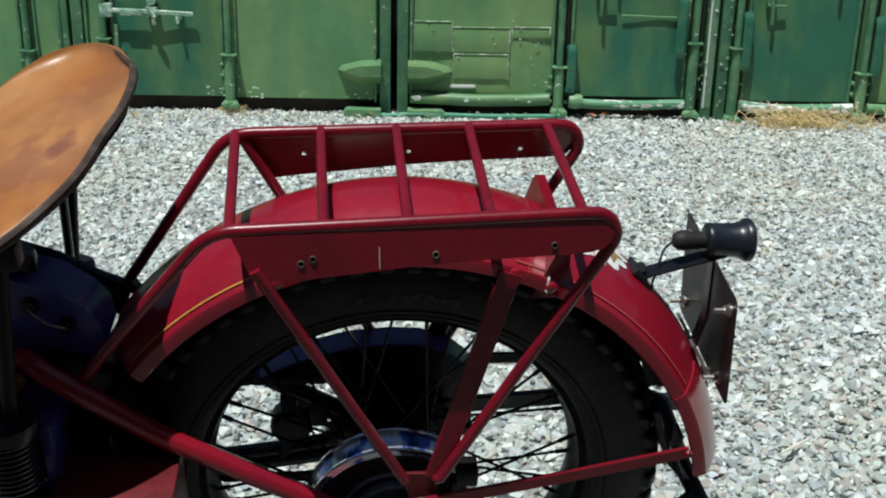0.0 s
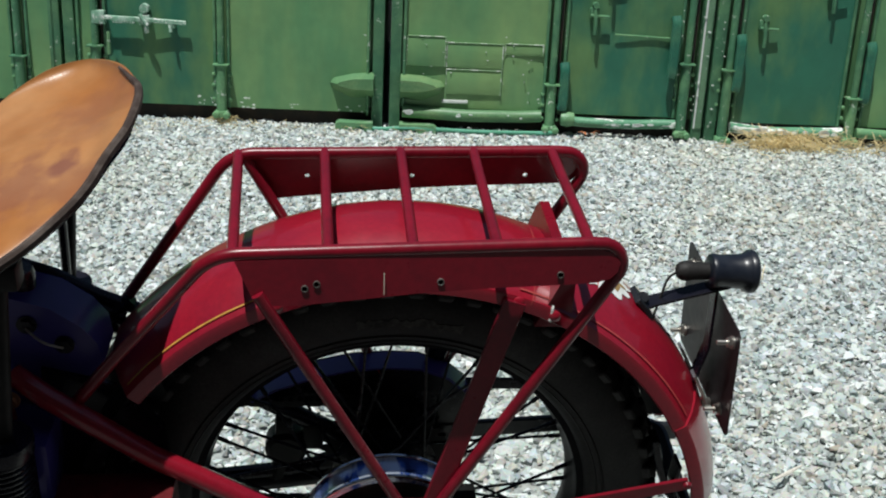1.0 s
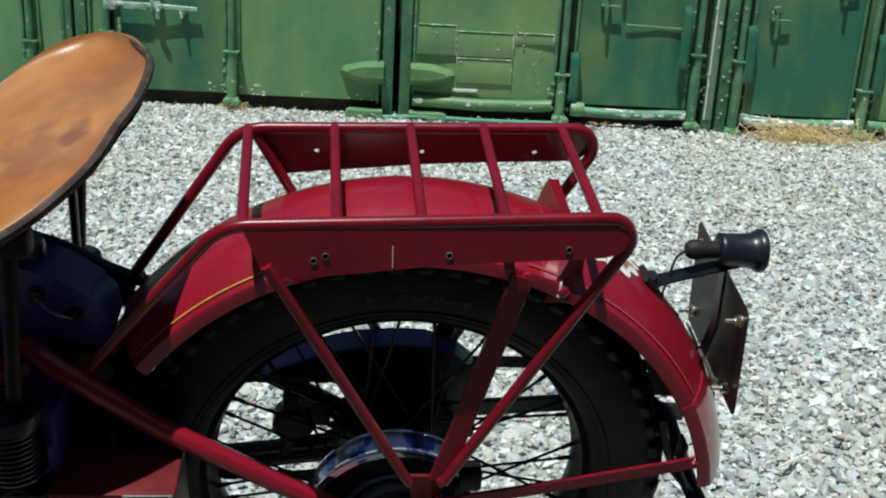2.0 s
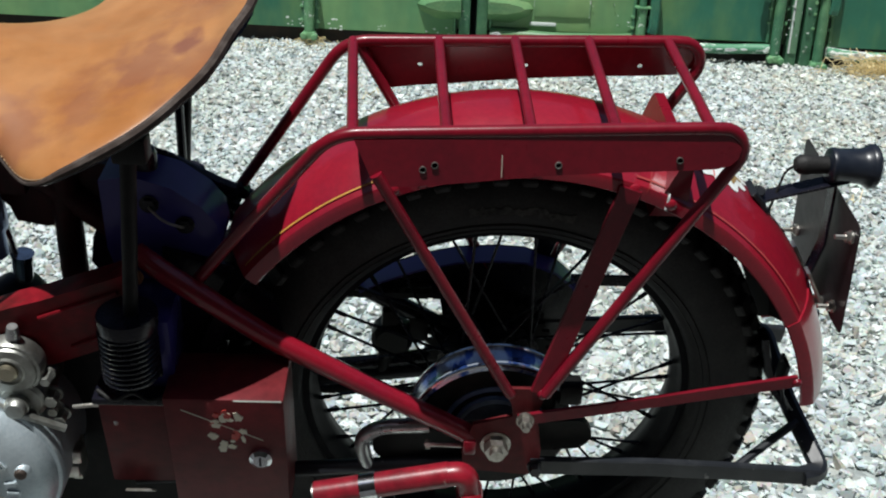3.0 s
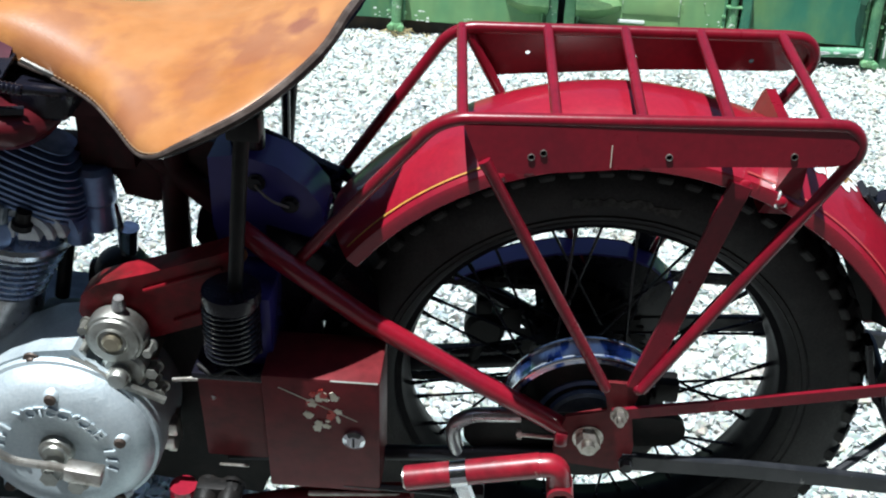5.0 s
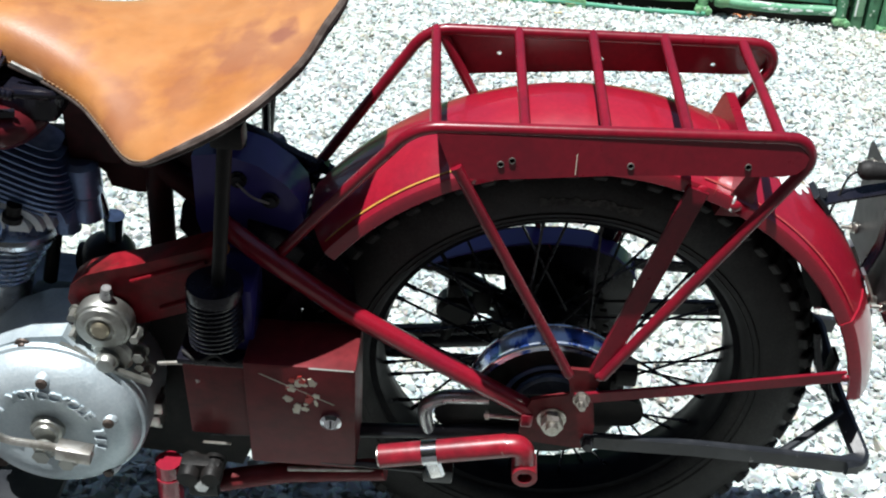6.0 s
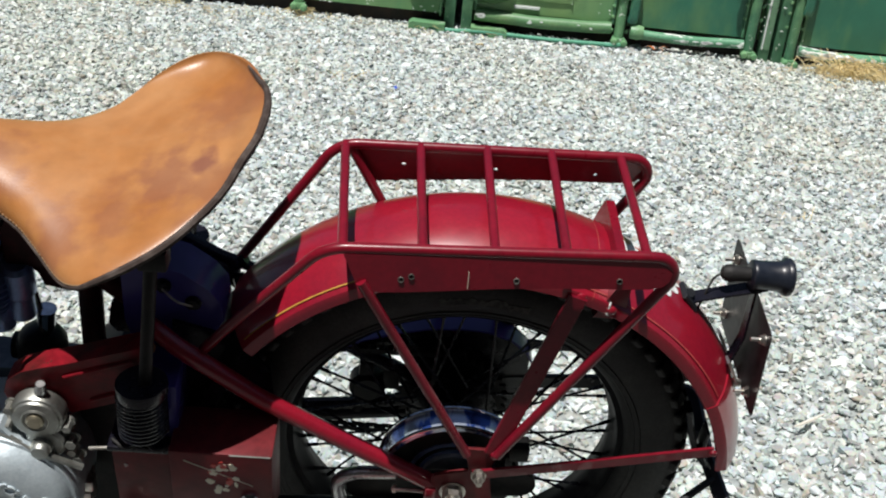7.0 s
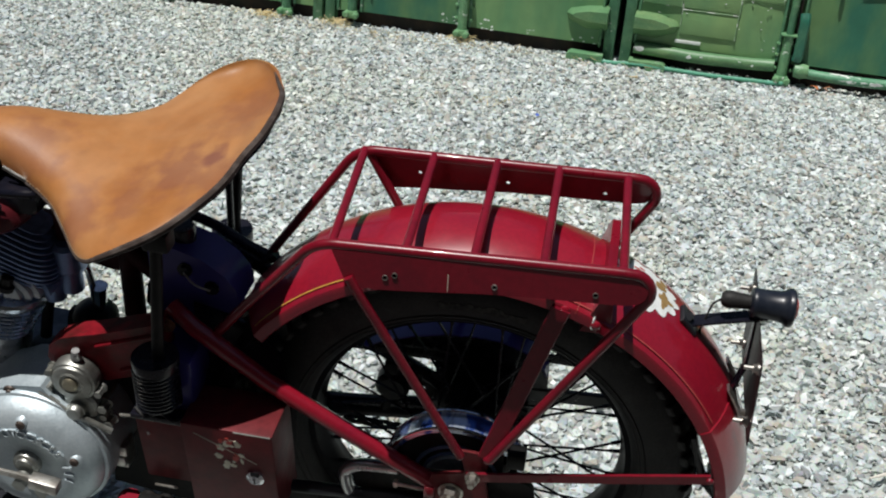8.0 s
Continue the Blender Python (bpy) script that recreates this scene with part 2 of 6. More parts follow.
GREEN_DARK = surface("blue_green_paint", (0.029, 0.145, 0.092), 0.40, second=(0.115, 0.232, 0.092), mix_scale=2.4, mix_lo=0.42, mix_hi=0.66, grain=0.08, grain_scale=14, bump=0.35, bump_scale=9, wear=(0.42, 0.50, 0.42), wear_scale=26, wear_at=0.76, rough_var=0.12, stretch=(1.5, 1.0, 0.7))
TEAL = surface("teal_paint", (0.022, 0.13, 0.085), 0.38, second=(0.05, 0.17, 0.10), mix_scale=14, grain=0.15, bump=0.2, wear=(0.5, 0.56, 0.5), wear_scale=24, wear_at=0.70)
GREEN_CHIPPED = surface("chipped_green_paint", (0.115, 0.275, 0.135), 0.45, second=(0.17, 0.33, 0.16), mix_scale=9, grain=0.2, bump=0.3, bump_scale=60, wear=(0.60, 0.65, 0.58), wear_scale=30, wear_at=0.61)
SEAM_WHITE = surface("chipped_seam_paint", (0.62, 0.68, 0.60), 0.6, second=(0.20, 0.34, 0.18), mix_scale=34, mix_lo=0.44, mix_hi=0.52, grain=0.2)
POST_GREEN = surface("dull_post_paint", (0.060, 0.185, 0.100), 0.45, second=(0.105, 0.235, 0.115), mix_scale=5, grain=0.2, grain_scale=20, bump=0.3, bump_scale=30, wear=(0.58, 0.63, 0.56), wear_scale=32, wear_at=0.625)
WEDGE_GREEN = surface("rubbed_green_paint", (0.092, 0.215, 0.097), 0.45, second=(0.175, 0.285, 0.125), mix_scale=7, grain=0.2, bump=0.3, bump_scale=40, wear=(0.55, 0.60, 0.48), wear_scale=30, wear_at=0.66, stretch=(0.5, 1.0, 1.6))
GREEN_BARE = surface("flaking_green_paint", (0.09, 0.26, 0.15), 0.45, second=(0.14, 0.34, 0.20), mix_scale=9, grain=0.2, bump=0.4, bump_scale=60, wear=(0.78, 0.80, 0.77), wear_scale=15, wear_at=0.52, stretch=(0.38, 1.0, 1.3))
HANDLE_GREEN = surface("weathered_handle_paint", (0.18, 0.36, 0.25), 0.5, second=(0.36, 0.50, 0.42), mix_scale=22, grain=0.25, bump=0.4, bump_scale=70, wear=(0.70, 0.74, 0.70), wear_scale=40, wear_at=0.56)
PEEL = surface("peeling_post_paint", (0.13, 0.25, 0.15), 0.6, second=(0.10, 0.21, 0.12), mix_scale=16, grain=0.2, wear=(0.50, 0.52, 0.60), wear_scale=34, wear_at=0.60, bump=0.4, stretch=(1.5, 1.0, 0.5))
WALL_DARK = surface("sky_block_dark", (0.075, 0.06, 0.045), 0.85, second=(0.12, 0.10, 0.08), mix_scale=2.5, grain=0.3, grain_scale=30, bump=0.4, bump_scale=20)
# rusty steel darkened to hold the shade under containers and in door gaps
SHADOW_STEEL = surface("rusty_shade_steel", (0.020, 0.017, 0.014), 0.8, second=(0.045, 0.028, 0.018), mix_scale=12, bump=0.3)
RUST = surface("rust", (0.22, 0.09, 0.04), 0.85, second=(0.12, 0.05, 0.03), mix_scale=60)
DIRT = surface("stony_dirt", (0.27, 0.275, 0.265), 0.95, second=(0.38, 0.385, 0.372), mix_scale=22, grain=0.5, grain_scale=90, bump=0.9, bump_scale=55)
STONE = island_stones("crushed_stone", [(0.395, 0.375, 0.320), (0.250, 0.275, 0.280), (0.400, 0.440, 0.422), (0.440, 0.515, 0.515), (0.300, 0.360, 0.378), (0.530, 0.580, 0.540), (0.640, 0.695, 0.700), (0.430, 0.420, 0.380), (0.520, 0.605, 0.572), (0.470, 0.530, 0.565), (0.780, 0.830, 0.815)])
# for the unseen ground in front, dark so that it bounces little light
FRONT_DARK = surface("unseen_dark_ground", (0.055, 0.055, 0.056), 0.9, second=(0.066, 0.065, 0.063), mix_scale=1.2, grain=0.4, grain_scale=160, bump=0.6, bump_scale=120)


def cobbled(m, scale, tones):
    """Lays a fine crushed-stone grain over a ground material: cells of stone colour with dark joints and relief."""
    nt = m.node_tree
    b = nt.nodes["Principled BSDF"]
    tc = nt.nodes.new("ShaderNodeTexCoord")
    vo = nt.nodes.new("ShaderNodeTexVoronoi")
    vo.inputs["Scale"].default_value = scale
    nt.links.new(tc.outputs["Object"], vo.inputs["Vector"])
    sep = nt.nodes.new("ShaderNodeSeparateColor")
    nt.links.new(vo.outputs["Color"], sep.inputs["Color"])
    cr = nt.nodes.new("ShaderNodeValToRGB")
    els = cr.color_ramp.elements
    while len(els) < len(tones):
        els.new(0.5)
    for n, (e, c) in enumerate(zip(els, tones)):
        e.position, e.color = n / (len(tones) - 1), (*c, 1)
    nt.links.new(sep.outputs[0], cr.inputs["Fac"])
    nt.links.new(cr.outputs["Color"], b.inputs["Base Color"])
    bp = nt.nodes.new("ShaderNodeBump")
    bp.invert = True
    bp.inputs["Strength"].default_value, bp.inputs["Distance"].default_value = 1.0, 0.012
    nt.links.new(vo.outputs["Distance"], bp.inputs["Height"])
    nt.links.new(bp.outputs["Normal"], b.inputs["Normal"])


cobbled(DIRT, 55.0, [(0.245, 0.268, 0.262), (0.350, 0.382, 0.372), (0.300, 0.335, 0.336), (0.395, 0.430, 0.414), (0.340, 0.352, 0.326), (0.440, 0.480, 0.470)])
STRAW = surface("dry_straw", (0.78, 0.65, 0.36), 0.8, second=(0.62, 0.49, 0.25), mix_scale=30)
HOSE = surface("green_hose", (0.08, 0.30, 0.19), 0.5, second=(0.10, 0.36, 0.25), mix_scale=20)
WOOD = surface("bleached_wood", (0.66, 0.63, 0.56), 0.8, grain=0.3)
BLUE_SCRAP = surface("blue_plastic", (0.06, 0.12, 0.5), 0.5, grain=0.2)
TAN_LEAF = surface("tan_dry_leaf", (0.5, 0.42, 0.26), 0.8, grain=0.3)
LEAF = surface("orange_dry_leaf", (0.42, 0.14, 0.05), 0.8, grain=0.3)


# ---- mesh tools ----
def finish(bm, name, mat, sharp=0.6):
    bmesh.ops.recalc_face_normals(bm, faces=bm.faces)
    for f in bm.faces:
        f.smooth = True
    for e in bm.edges:
        if len(e.link_faces) == 2 and e.calc_face_angle(0) > sharp:
            e.smooth = False
    me = bpy.data.meshes.new(name)
    bm.to_mesh(me)
    bm.free()
    me.materials.append(mat)
    return me


def part(name, bm, mat, parent, label=""):
    ob = new(name, finish(bm, name, mat) if isinstance(bm, bmesh.types.BMesh) else bm)
    ob.parent = parent
    return tagged(ob, label)


def repeat(name, mesh, parent, m):
    ob = new(name, mesh)
    ob.parent = parent
    ob.matrix_basis = m
    return ob


def rounded(pts, rad, steps=6):
    """A line through points with its corners rounded off."""
    pts = [Vector(p) for p in pts]
    out = [pts[0]]
    for a, b, c in zip(pts, pts[1:], pts[2:]):
        u, v = (a - b), (c - b)
        k = min(rad, u.length * 0.48, v.length * 0.48)
        p, q = b + u.normalized() * k, b + v.normalized() * k
        for i in range(steps + 1):
            s = i / steps
            out.append(p.lerp(b, s).lerp(b.lerp(q, s), s))
    out.append(pts[-1])
    return out


def sweep(pts, r, n=12, bm=None, flat=None, cap=True):
    """A tube along points; flat=(w, h) makes it a bar with that section. r may be a list of radii."""
    bm = bm or bmesh.new()
    pts = [Vector(p) for p in pts]
    rings = []
    side = None
    for i, p in enumerate(pts):
        d = (pts[min(i + 1, len(pts) - 1)] - pts[max(i - 1, 0)]).normalized()
        if side is None:
            ref = Vector((0, 1, 0)) if abs(d.y) < 0.9 else Vector((0, 0, 1))
            side = (ref - d * ref.dot(d)).normalized()
        else:
            side = (side - d * side.dot(d)).normalized()
        up = d.cross(side)
        rr = r[i] if isinstance(r, (list, tuple)) else r
        if flat:
            c = 0.22 * min(flat)
            w, h = flat[0] / 2, flat[1] / 2
            sec = [(w, h - c), (w - c, h), (-w + c, h), (-w, h - c), (-w, -h + c), (-w + c, -h), (w - c, -h), (w, -h + c)]
        else:
            sec = [(rr * math.cos(math.tau * k / n), rr * math.sin(math.tau * k / n)) for k in range(n)]
        rings.append([bm.verts.new(p + side * a + up * b) for a, b in sec])
    for a, b in zip(rings, rings[1:]):
        for k in range(len(a)):
            bm.faces.new((a[k], a[(k + 1) % len(a)], b[(k + 1) % len(a)], b[k]))
    if cap:
        bm.faces.new(rings[0][::-1])
        bm.faces.new(rings[-1])
    return bm


def lathe(profile, n=48, centre=(0, 0, 0), axis="y", closed=False, bm=None):
    """A profile of (radius, along) turned round an axis."""
    bm = bm or bmesh.new()
    c = Vector(centre)
    rings = []
    for r, a in profile:
        ring = []
        for k in range(n):
            u, v = r * math.cos(math.tau * k / n), r * math.sin(math.tau * k / n)
            ring.append(bm.verts.new(c + (Vector((u, a, v)) if axis == "y" else Vector((a, u, v)) if axis == "x" else Vector((u, v, a)))))
        rings.append(ring)
    pairs = list(zip(rings, rings[1:])) + ([(rings[-1], rings[0])] if closed else [])
    for a, b in pairs:
        for k in range(n):
            bm.faces.new((a[k], a[(k + 1) % n], b[(k + 1) % n], b[k]))
    if not closed:
        if profile[0][0] > 1e-6:
            bm.faces.new(rings[0][::-1])
        if profile[-1][0] > 1e-6:
            bm.faces.new(rings[-1])
    bmesh.ops.remove_doubles(bm, verts=bm.verts, dist=1e-6)
    return bm


def bevelled(bm, width, segs=2):
    if width:
        es = [e for e in bm.edges if len(e.link_faces) == 2 and e.calc_face_angle(0) > 0.5]
        bmesh.ops.bevel(bm, geom=es, offset=width, segments=segs, affect="EDGES", profile=0.6)
    return bm


def box(x0, x1, y0, y1, z0, z1, bevel=0.0, segs=2):
    bm = bmesh.new()
    bmesh.ops.create_cube(bm, size=1, matrix=Matrix.LocRotScale(((x0 + x1) / 2, (y0 + y1) / 2, (z0 + z1) / 2), None, (x1 - x0, y1 - y0, z1 - z0)))
    return bevelled(bm, bevel, segs)


def prism(outline, y0, y1, bevel=0.0, segs=2):
    """An outline in x and z, drawn out from y0 to y1."""
    bm = bmesh.new()
    a = [bm.verts.new((x, y0, z)) for x, z in outline]
    b = [bm.verts.new((x, y1, z)) for x, z in outline]
    bm.faces.new(a)
    bm.faces.new(b[::-1])
    for k in range(len(a)):
        bm.faces.new((a[k], b[k], b[(k + 1) % len(a)], a[(k + 1) % len(a)]))
    return bevelled(bm, bevel, segs)


def arc(cx, cz, r, a0, a1, n=16, rz=None):
    return [(cx + r * math.cos(radians(a0 + (a1 - a0) * k / n)), cz + (rz or r) * math.sin(radians(a0 + (a1 - a0) * k / n))) for k in range(n + 1)]


def joined(*parts_):
    """Several bmeshes of one part as one."""
    bm = bmesh.new()
    for p in parts_:
        me = bpy.data.meshes.new("tmp")
        p.to_mesh(me)
        p.free()
        bm.from_mesh(me)
        bpy.data.meshes.remove(me)
    return bm


def moved(bm, m):
    bmesh.ops.transform(bm, matrix=m, verts=bm.verts)
    return bm


def hexbolt(r, h, washer=True, axis="-y"):
    """A hexagon head with its washer, on the plane y = 0, standing towards -y."""
    bm = bmesh.new()
    a = [bm.verts.new((r * math.cos(math.tau * k / 6), -0.0015, r * math.sin(math.tau * k / 6))) for k in range(6)]
    b = [bm.verts.new((r * math.cos(math.tau * k / 6), -h, r * math.sin(math.tau * k / 6))) for k in range(6)]
    bm.faces.new(a)
    bm.faces.new(b[::-1])
    for k in range(6):
        bm.faces.new((a[k], b[k], b[(k + 1) % 6], a[(k + 1) % 6]))
    bevelled(bm, r * 0.12, 1)
    if washer:
        lathe([(r * 1.3, 0.002), (r * 1.3, -0.0018), (0.0, -0.0018)], 20, bm=bm)
    return bm


def letter(ch, size, deep):
    """One raised letter standing in the x-z plane, its face towards -y."""
    cu = bpy.data.curves.new("letter", "FONT")
    cu.body, cu.size, cu.extrude, cu.offset, cu.align_x, cu.align_y, cu.resolution_u = ch, size, deep, 0.0004, "CENTER", "CENTER", 3
    ob = bpy.data.objects.new("letter", cu)
    me = bpy.data.meshes.new_from_object(ob)
    bm = bmesh.new()
    bm.from_mesh(me)
    bpy.data.objects.remove(ob)
    bpy.data.curves.remove(cu)
    bpy.data.meshes.remove(me)
    return moved(bm, Matrix.Rotation(radians(90), 4, "X"))


def grid_surface(f, nu, nv, bm=None, wrap=False):
    bm = bm or bmesh.new()
    vs = [[bm.verts.new(f(u / nu, v / nv)) for v in range(nv + (0 if wrap else 1))] for u in range(nu + 1)]
    m = len(vs[0])
    for a, b in zip(vs, vs[1:]):
        for k in range(m if wrap else m - 1):
            bm.faces.new((a[k], a[(k + 1) % m], b[(k + 1) % m], b[k]))
    return bm


def thick(bm, t):
    bmesh.ops.recalc_face_normals(bm, faces=bm.faces)
    bmesh.ops.solidify(bm, geom=bm.faces[:], thickness=t)
    return bm


# ---- ground ----
def stones(name, count, x0, x1, y0, y1, lo, hi, seed, lift=0.0, keep=None):
    """Loose crushed stones strewn over a stretch of ground."""
    rng = np.random.default_rng(seed)
    shapes = []
    for k in range(20):
        bm = bmesh.new()
        for p in rng.normal(size=(10, 3)):
            p = p / np.linalg.norm(p) * (0.80 + 0.3 * rng.random())
            bm.verts.new((p[0], p[1] * 0.80, p[2] * 0.62))
        hull = bmesh.ops.convex_hull(bm, input=bm.verts)
        bmesh.ops.delete(bm, geom=[v for v in bm.verts if not v.link_faces], context="VERTS")
        bmesh.ops.triangulate(bm, faces=bm.faces)
        bm.verts.index_update()
        shapes.append((np.array([v.co[:] for v in bm.verts]), np.array([[v.index for v in f.verts] for f in bm.faces])))
        bm.free()
    vs, fs, base = [], [], 0
    for k, (v, f) in enumerate(shapes):
        n = count // len(shapes)
        pos = np.stack([rng.uniform(x0, x1, n), rng.uniform(y0, y1, n)], 1)
        if keep is not None:
            pos = pos[keep(pos)]
            n = len(pos)
        size = lo + (hi - lo) * rng.random(n) ** 1.8
        yaw, tip, roll_ = rng.uniform(0, math.tau, n), rng.normal(0, 0.42, n), rng.normal(0, 0.42, n)
        cy, sy, ct, st, cr, sr = np.cos(yaw), np.sin(yaw), np.cos(tip), np.sin(tip), np.cos(roll_), np.sin(roll_)
        zero, one = np.zeros(n), np.ones(n)
        rz = np.stack([cy, -sy, zero, sy, cy, zero, zero, zero, one], 1).reshape(n, 3, 3)
        rx = np.stack([one, zero, zero, zero, ct, -st, zero, st, ct], 1).reshape(n, 3, 3)
        ry = np.stack([cr, zero, sr, zero, one, zero, -sr, zero, cr], 1).reshape(n, 3, 3)
        p = np.einsum("nij,vj->nvi", rz @ rx @ ry, v) * size[:, None, None]
        p[:, :, :2] += pos[:, None]
        p[:, :, 2] += (size * rng.uniform(-0.18, 0.42, n) + lift)[:, None]
        vs.append(p.reshape(-1, 3))
        fs.append((f[None] + base + (np.arange(n) * len(v))[:, None, None]).reshape(-1, 3))
        base += n * len(v)
    v, f = np.concatenate(vs), np.concatenate(fs)
    me = bpy.data.meshes.new(name)
    me.vertices.add(len(v))
    me.vertices.foreach_set("co", v.astype(np.float32).ravel())
    me.loops.add(f.size)
    me.loops.foreach_set("vertex_index", f.astype(np.int32).ravel())
    me.polygons.add(len(f))
    me.polygons.foreach_set("loop_start", np.arange(0, f.size, 3, dtype=np.int32))
    me.polygons.foreach_set("loop_total", np.full(len(f), 3, dtype=np.int32))
    me.update()
    me.shade_flat()
    me.materials.append(STONE)
    return new(name, me)


def ground_height(x, y):
    return 0.006 * noise.noise((x * 1.7, y * 1.7, 3.1)) + 0.004 * noise.noise((x * 5, y * 5, 8.2)) - 0.004


def make_ground():
    bm = bmesh.new()
    near = [-900, -200, -60, -20, -8] + [-4 + 0.1 * k for k in range(86)] + [5, 8, 20, 60, 200, 900]
    rows = [[bm.verts.new((x, y, ground_height(x, y))) for y in near] for x in near]
    for a, b in zip(rows, rows[1:]):
        for k in range(len(near) - 1):
            bm.faces.new((a[k], b[k], b[k + 1], a[k + 1]))
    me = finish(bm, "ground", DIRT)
    me.materials.append(FRONT_DARK)          # unseen dark ground, added in front to cut bounce light
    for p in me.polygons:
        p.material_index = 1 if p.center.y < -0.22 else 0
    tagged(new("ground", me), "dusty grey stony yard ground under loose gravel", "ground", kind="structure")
    g = stones("gravel", 148000, -3.2, 2.5, 0.02, 3.95, 0.0062, 0.0215, 5)
    tagged(g, "pale grey crushed stone gravel spread over the yard", "gravel", kind="stuff")
    g = stones("gravel", 3400, -2.6, 1.6, -0.28, 0.02, 0.010, 0.024, 6)
    tagged(g, "pale grey crushed stone gravel round the motorcycle", "gravel", kind="stuff")


make_ground()
# unseen wall added behind the camera to keep sky light off near sides
tagged(new("sky_block_wall", finish(box(-14, 14, -4.5, -4.3, -0.05, 6.0, 0.01), "sky_block_wall", WALL_DARK)), "unseen plain dark wall added to block sky light", "wall", kind="structure")


# ---- the motorcycle ----
# Its own axes: x towards its tail, y away from the camera's side, z up its leaning wheel plane; the rear axle is at (0, 0, AXLE).
AXLE = 0.345
WHEEL_Y = 0.022
bike = new("motorcycle")
bike.matrix_world = pose(-0.044, 0.1455, 0, 10.4, 0, 1.55)
tagged(bike, "vintage red motorcycle with tan leather saddle, leaning on gravel", "motorcycle")


def at_axle(r, deg):
    return r * math.cos(radians(deg)), AXLE + r * math.sin(radians(deg))


def make_wheel():
    c = (0.005, WHEEL_Y, AXLE)
    prof = [(0.2575, -0.033), (0.2625, -0.0405), (0.272, -0.0475), (0.290, -0.0525), (0.312, -0.0535), (0.330, -0.049), (0.342, -0.041), (0.3500, -0.022), (0.352, 0.0)]
    prof = prof + [(r, -y) for r, y in prof[-2::-1]] + [(0.2555, 0.02), (0.2555, -0.02)]
    tyre = part("tyre", lathe(prof, 96, c, closed=True), RUBBER, bike, "dusty black rubber tyre with worn block tread")
    for r, y in ((0.2705, -0.0468), (0.2785, -0.0500)):
        ring = lathe([(r - 0.0016, y + 0.001), (r, y - 0.0012), (r + 0.0016, y + 0.001)], 72, c, closed=True)
        part("moulded_ring", ring, RUBBER, tyre)
    rng = random.Random(3)
    inner, outer = [], []
    for k in range(25):
        a = 99 - 1.0 * k
        inner.append(at_axle(0.2925 + rng.uniform(-0.002, 0.004), a))
        outer.append(at_axle(0.3045 + rng.uniform(-0.004, 0.003), a))
    part("dust_smear", prism(inner + outer[::-1], WHEEL_Y - 0.0540, WHEEL_Y - 0.0515), DUST_RUBBER, tyre, "dusty rubbed patch on the tyre wall")
    shoulder = finish(moved(box(-0.0095, 0.0095, -0.013, 0.013, -0.006, 0.0075, 0.0022, 1), Matrix.Identity(4)), "tread_block", RUBBER)
    centre = finish(box(-0.012, 0.012, -0.009, 0.009, -0.006, 0.006, 0.002, 1), "tread_block", RUBBER)
    count = 62
    for k in range(count):
        a = 360 * k / count
        for s in (-1, 1):
            turn = Matrix.Rotation(radians(-(a + (0 if s < 0 else 2.9)) + 90), 4, "Y")
            base = Matrix.Translation(c) @ turn
            repeat("tread_block", shoulder, tyre, base @ Matrix.Translation((0, s * 0.040, 0.3395)) @ Matrix.Rotation(radians(-s * 33), 4, "X"))
            repeat("tread_block", centre, tyre, base @ Matrix.Translation((0.006 * s, s * 0.0125, 0.3505)))
    rc = (0.005, WHEEL_Y + 0.011, AXLE)
    rp = [(0.2605, -0.0415), (0.2635, -0.039), (0.2585, -0.0372), (0.2475, -0.0355), (0.2455, -0.030), (0.2435, -0.018), (0.2395, -0.010), (0.2385, 0.0)]
    rp = rp + [(r, -y) for r, y in rp[-2::-1]] + [(0.2600, 0.034), (0.2505, 0.026), (0.2430, 0.0), (0.2505, -0.026), (0.2600, -0.034)]
    rim = part("rim", lathe(rp, 96, rc, closed=True), RIM_BLACK, bike, "glossy black steel wheel rim")
    # forty laced spokes with their nipples
    for k in range(40):
        s = -1 if k % 2 else 1
        cross = 34 if (k // 2) % 2 else -34
        a = 9.0 * k
        x1, z1 = at_axle(0.2395, a)
        x0, z0 = at_axle(0.066, a + cross)
        p0, p1 = Vector((x0, s * 0.030 + WHEEL_Y, z0)), Vector((x1 + 0.005, s * 0.008 + WHEEL_Y + 0.011, z1))
        d = (p1 - p0).normalized()
        sp = joined(sweep([p0, p1], 0.0020, 6), sweep([p1 - d * 0.016, p1 + d * 0.002], 0.0031, 6))
        part("spoke", sp, BLACK, rim)
    part("hub", lathe([(0.0, -0.070), (0.030, -0.070), (0.032, -0.010), (0.070, 0.0), (0.072, 0.008), (0.036, 0.014), (0.034, 0.056), (0.072, 0.062), (0.07, 0.071), (0.032, 0.080), (0.03, 0.105), (0.0, 0.105)], 40, (0, 0, AXLE)), BLACK, bike)
    c = (0, 0, AXLE)
    # near side: brake drum with a bright band
    drum = part("brake_drum", lathe([(0.0, -0.070), (0.095, -0.070), (0.099, -0.066), (0.099, -0.036), (0.05, -0.034), (0.0, -0.034)], 64, c), GREASE, bike, "black brake drum")
    section = [(0.104, -0.083), (0.1105, -0.083), (0.1110, -0.080), (0.1095, -0.076), (0.1085, -0.048), (0.1095, -0.044), (0.1065, -0.041)]

    def strap(u, v):
        r, y = section[round(v * 6)]
        x, z = at_axle(r, 26 + 172 * u)
        return Vector((x, y, z))
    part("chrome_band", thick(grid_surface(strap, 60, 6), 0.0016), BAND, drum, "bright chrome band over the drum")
    for r, y in ((0.1115, -0.0815), (0.1105, -0.0425)):
        part("band_rim", sweep([(at_axle(r, a)[0], y, at_axle(r, a)[1]) for a in range(26, 200, 4)], 0, flat=(0.0050, 0.0042)), CHROME, drum, "bright rolled edge of the band")
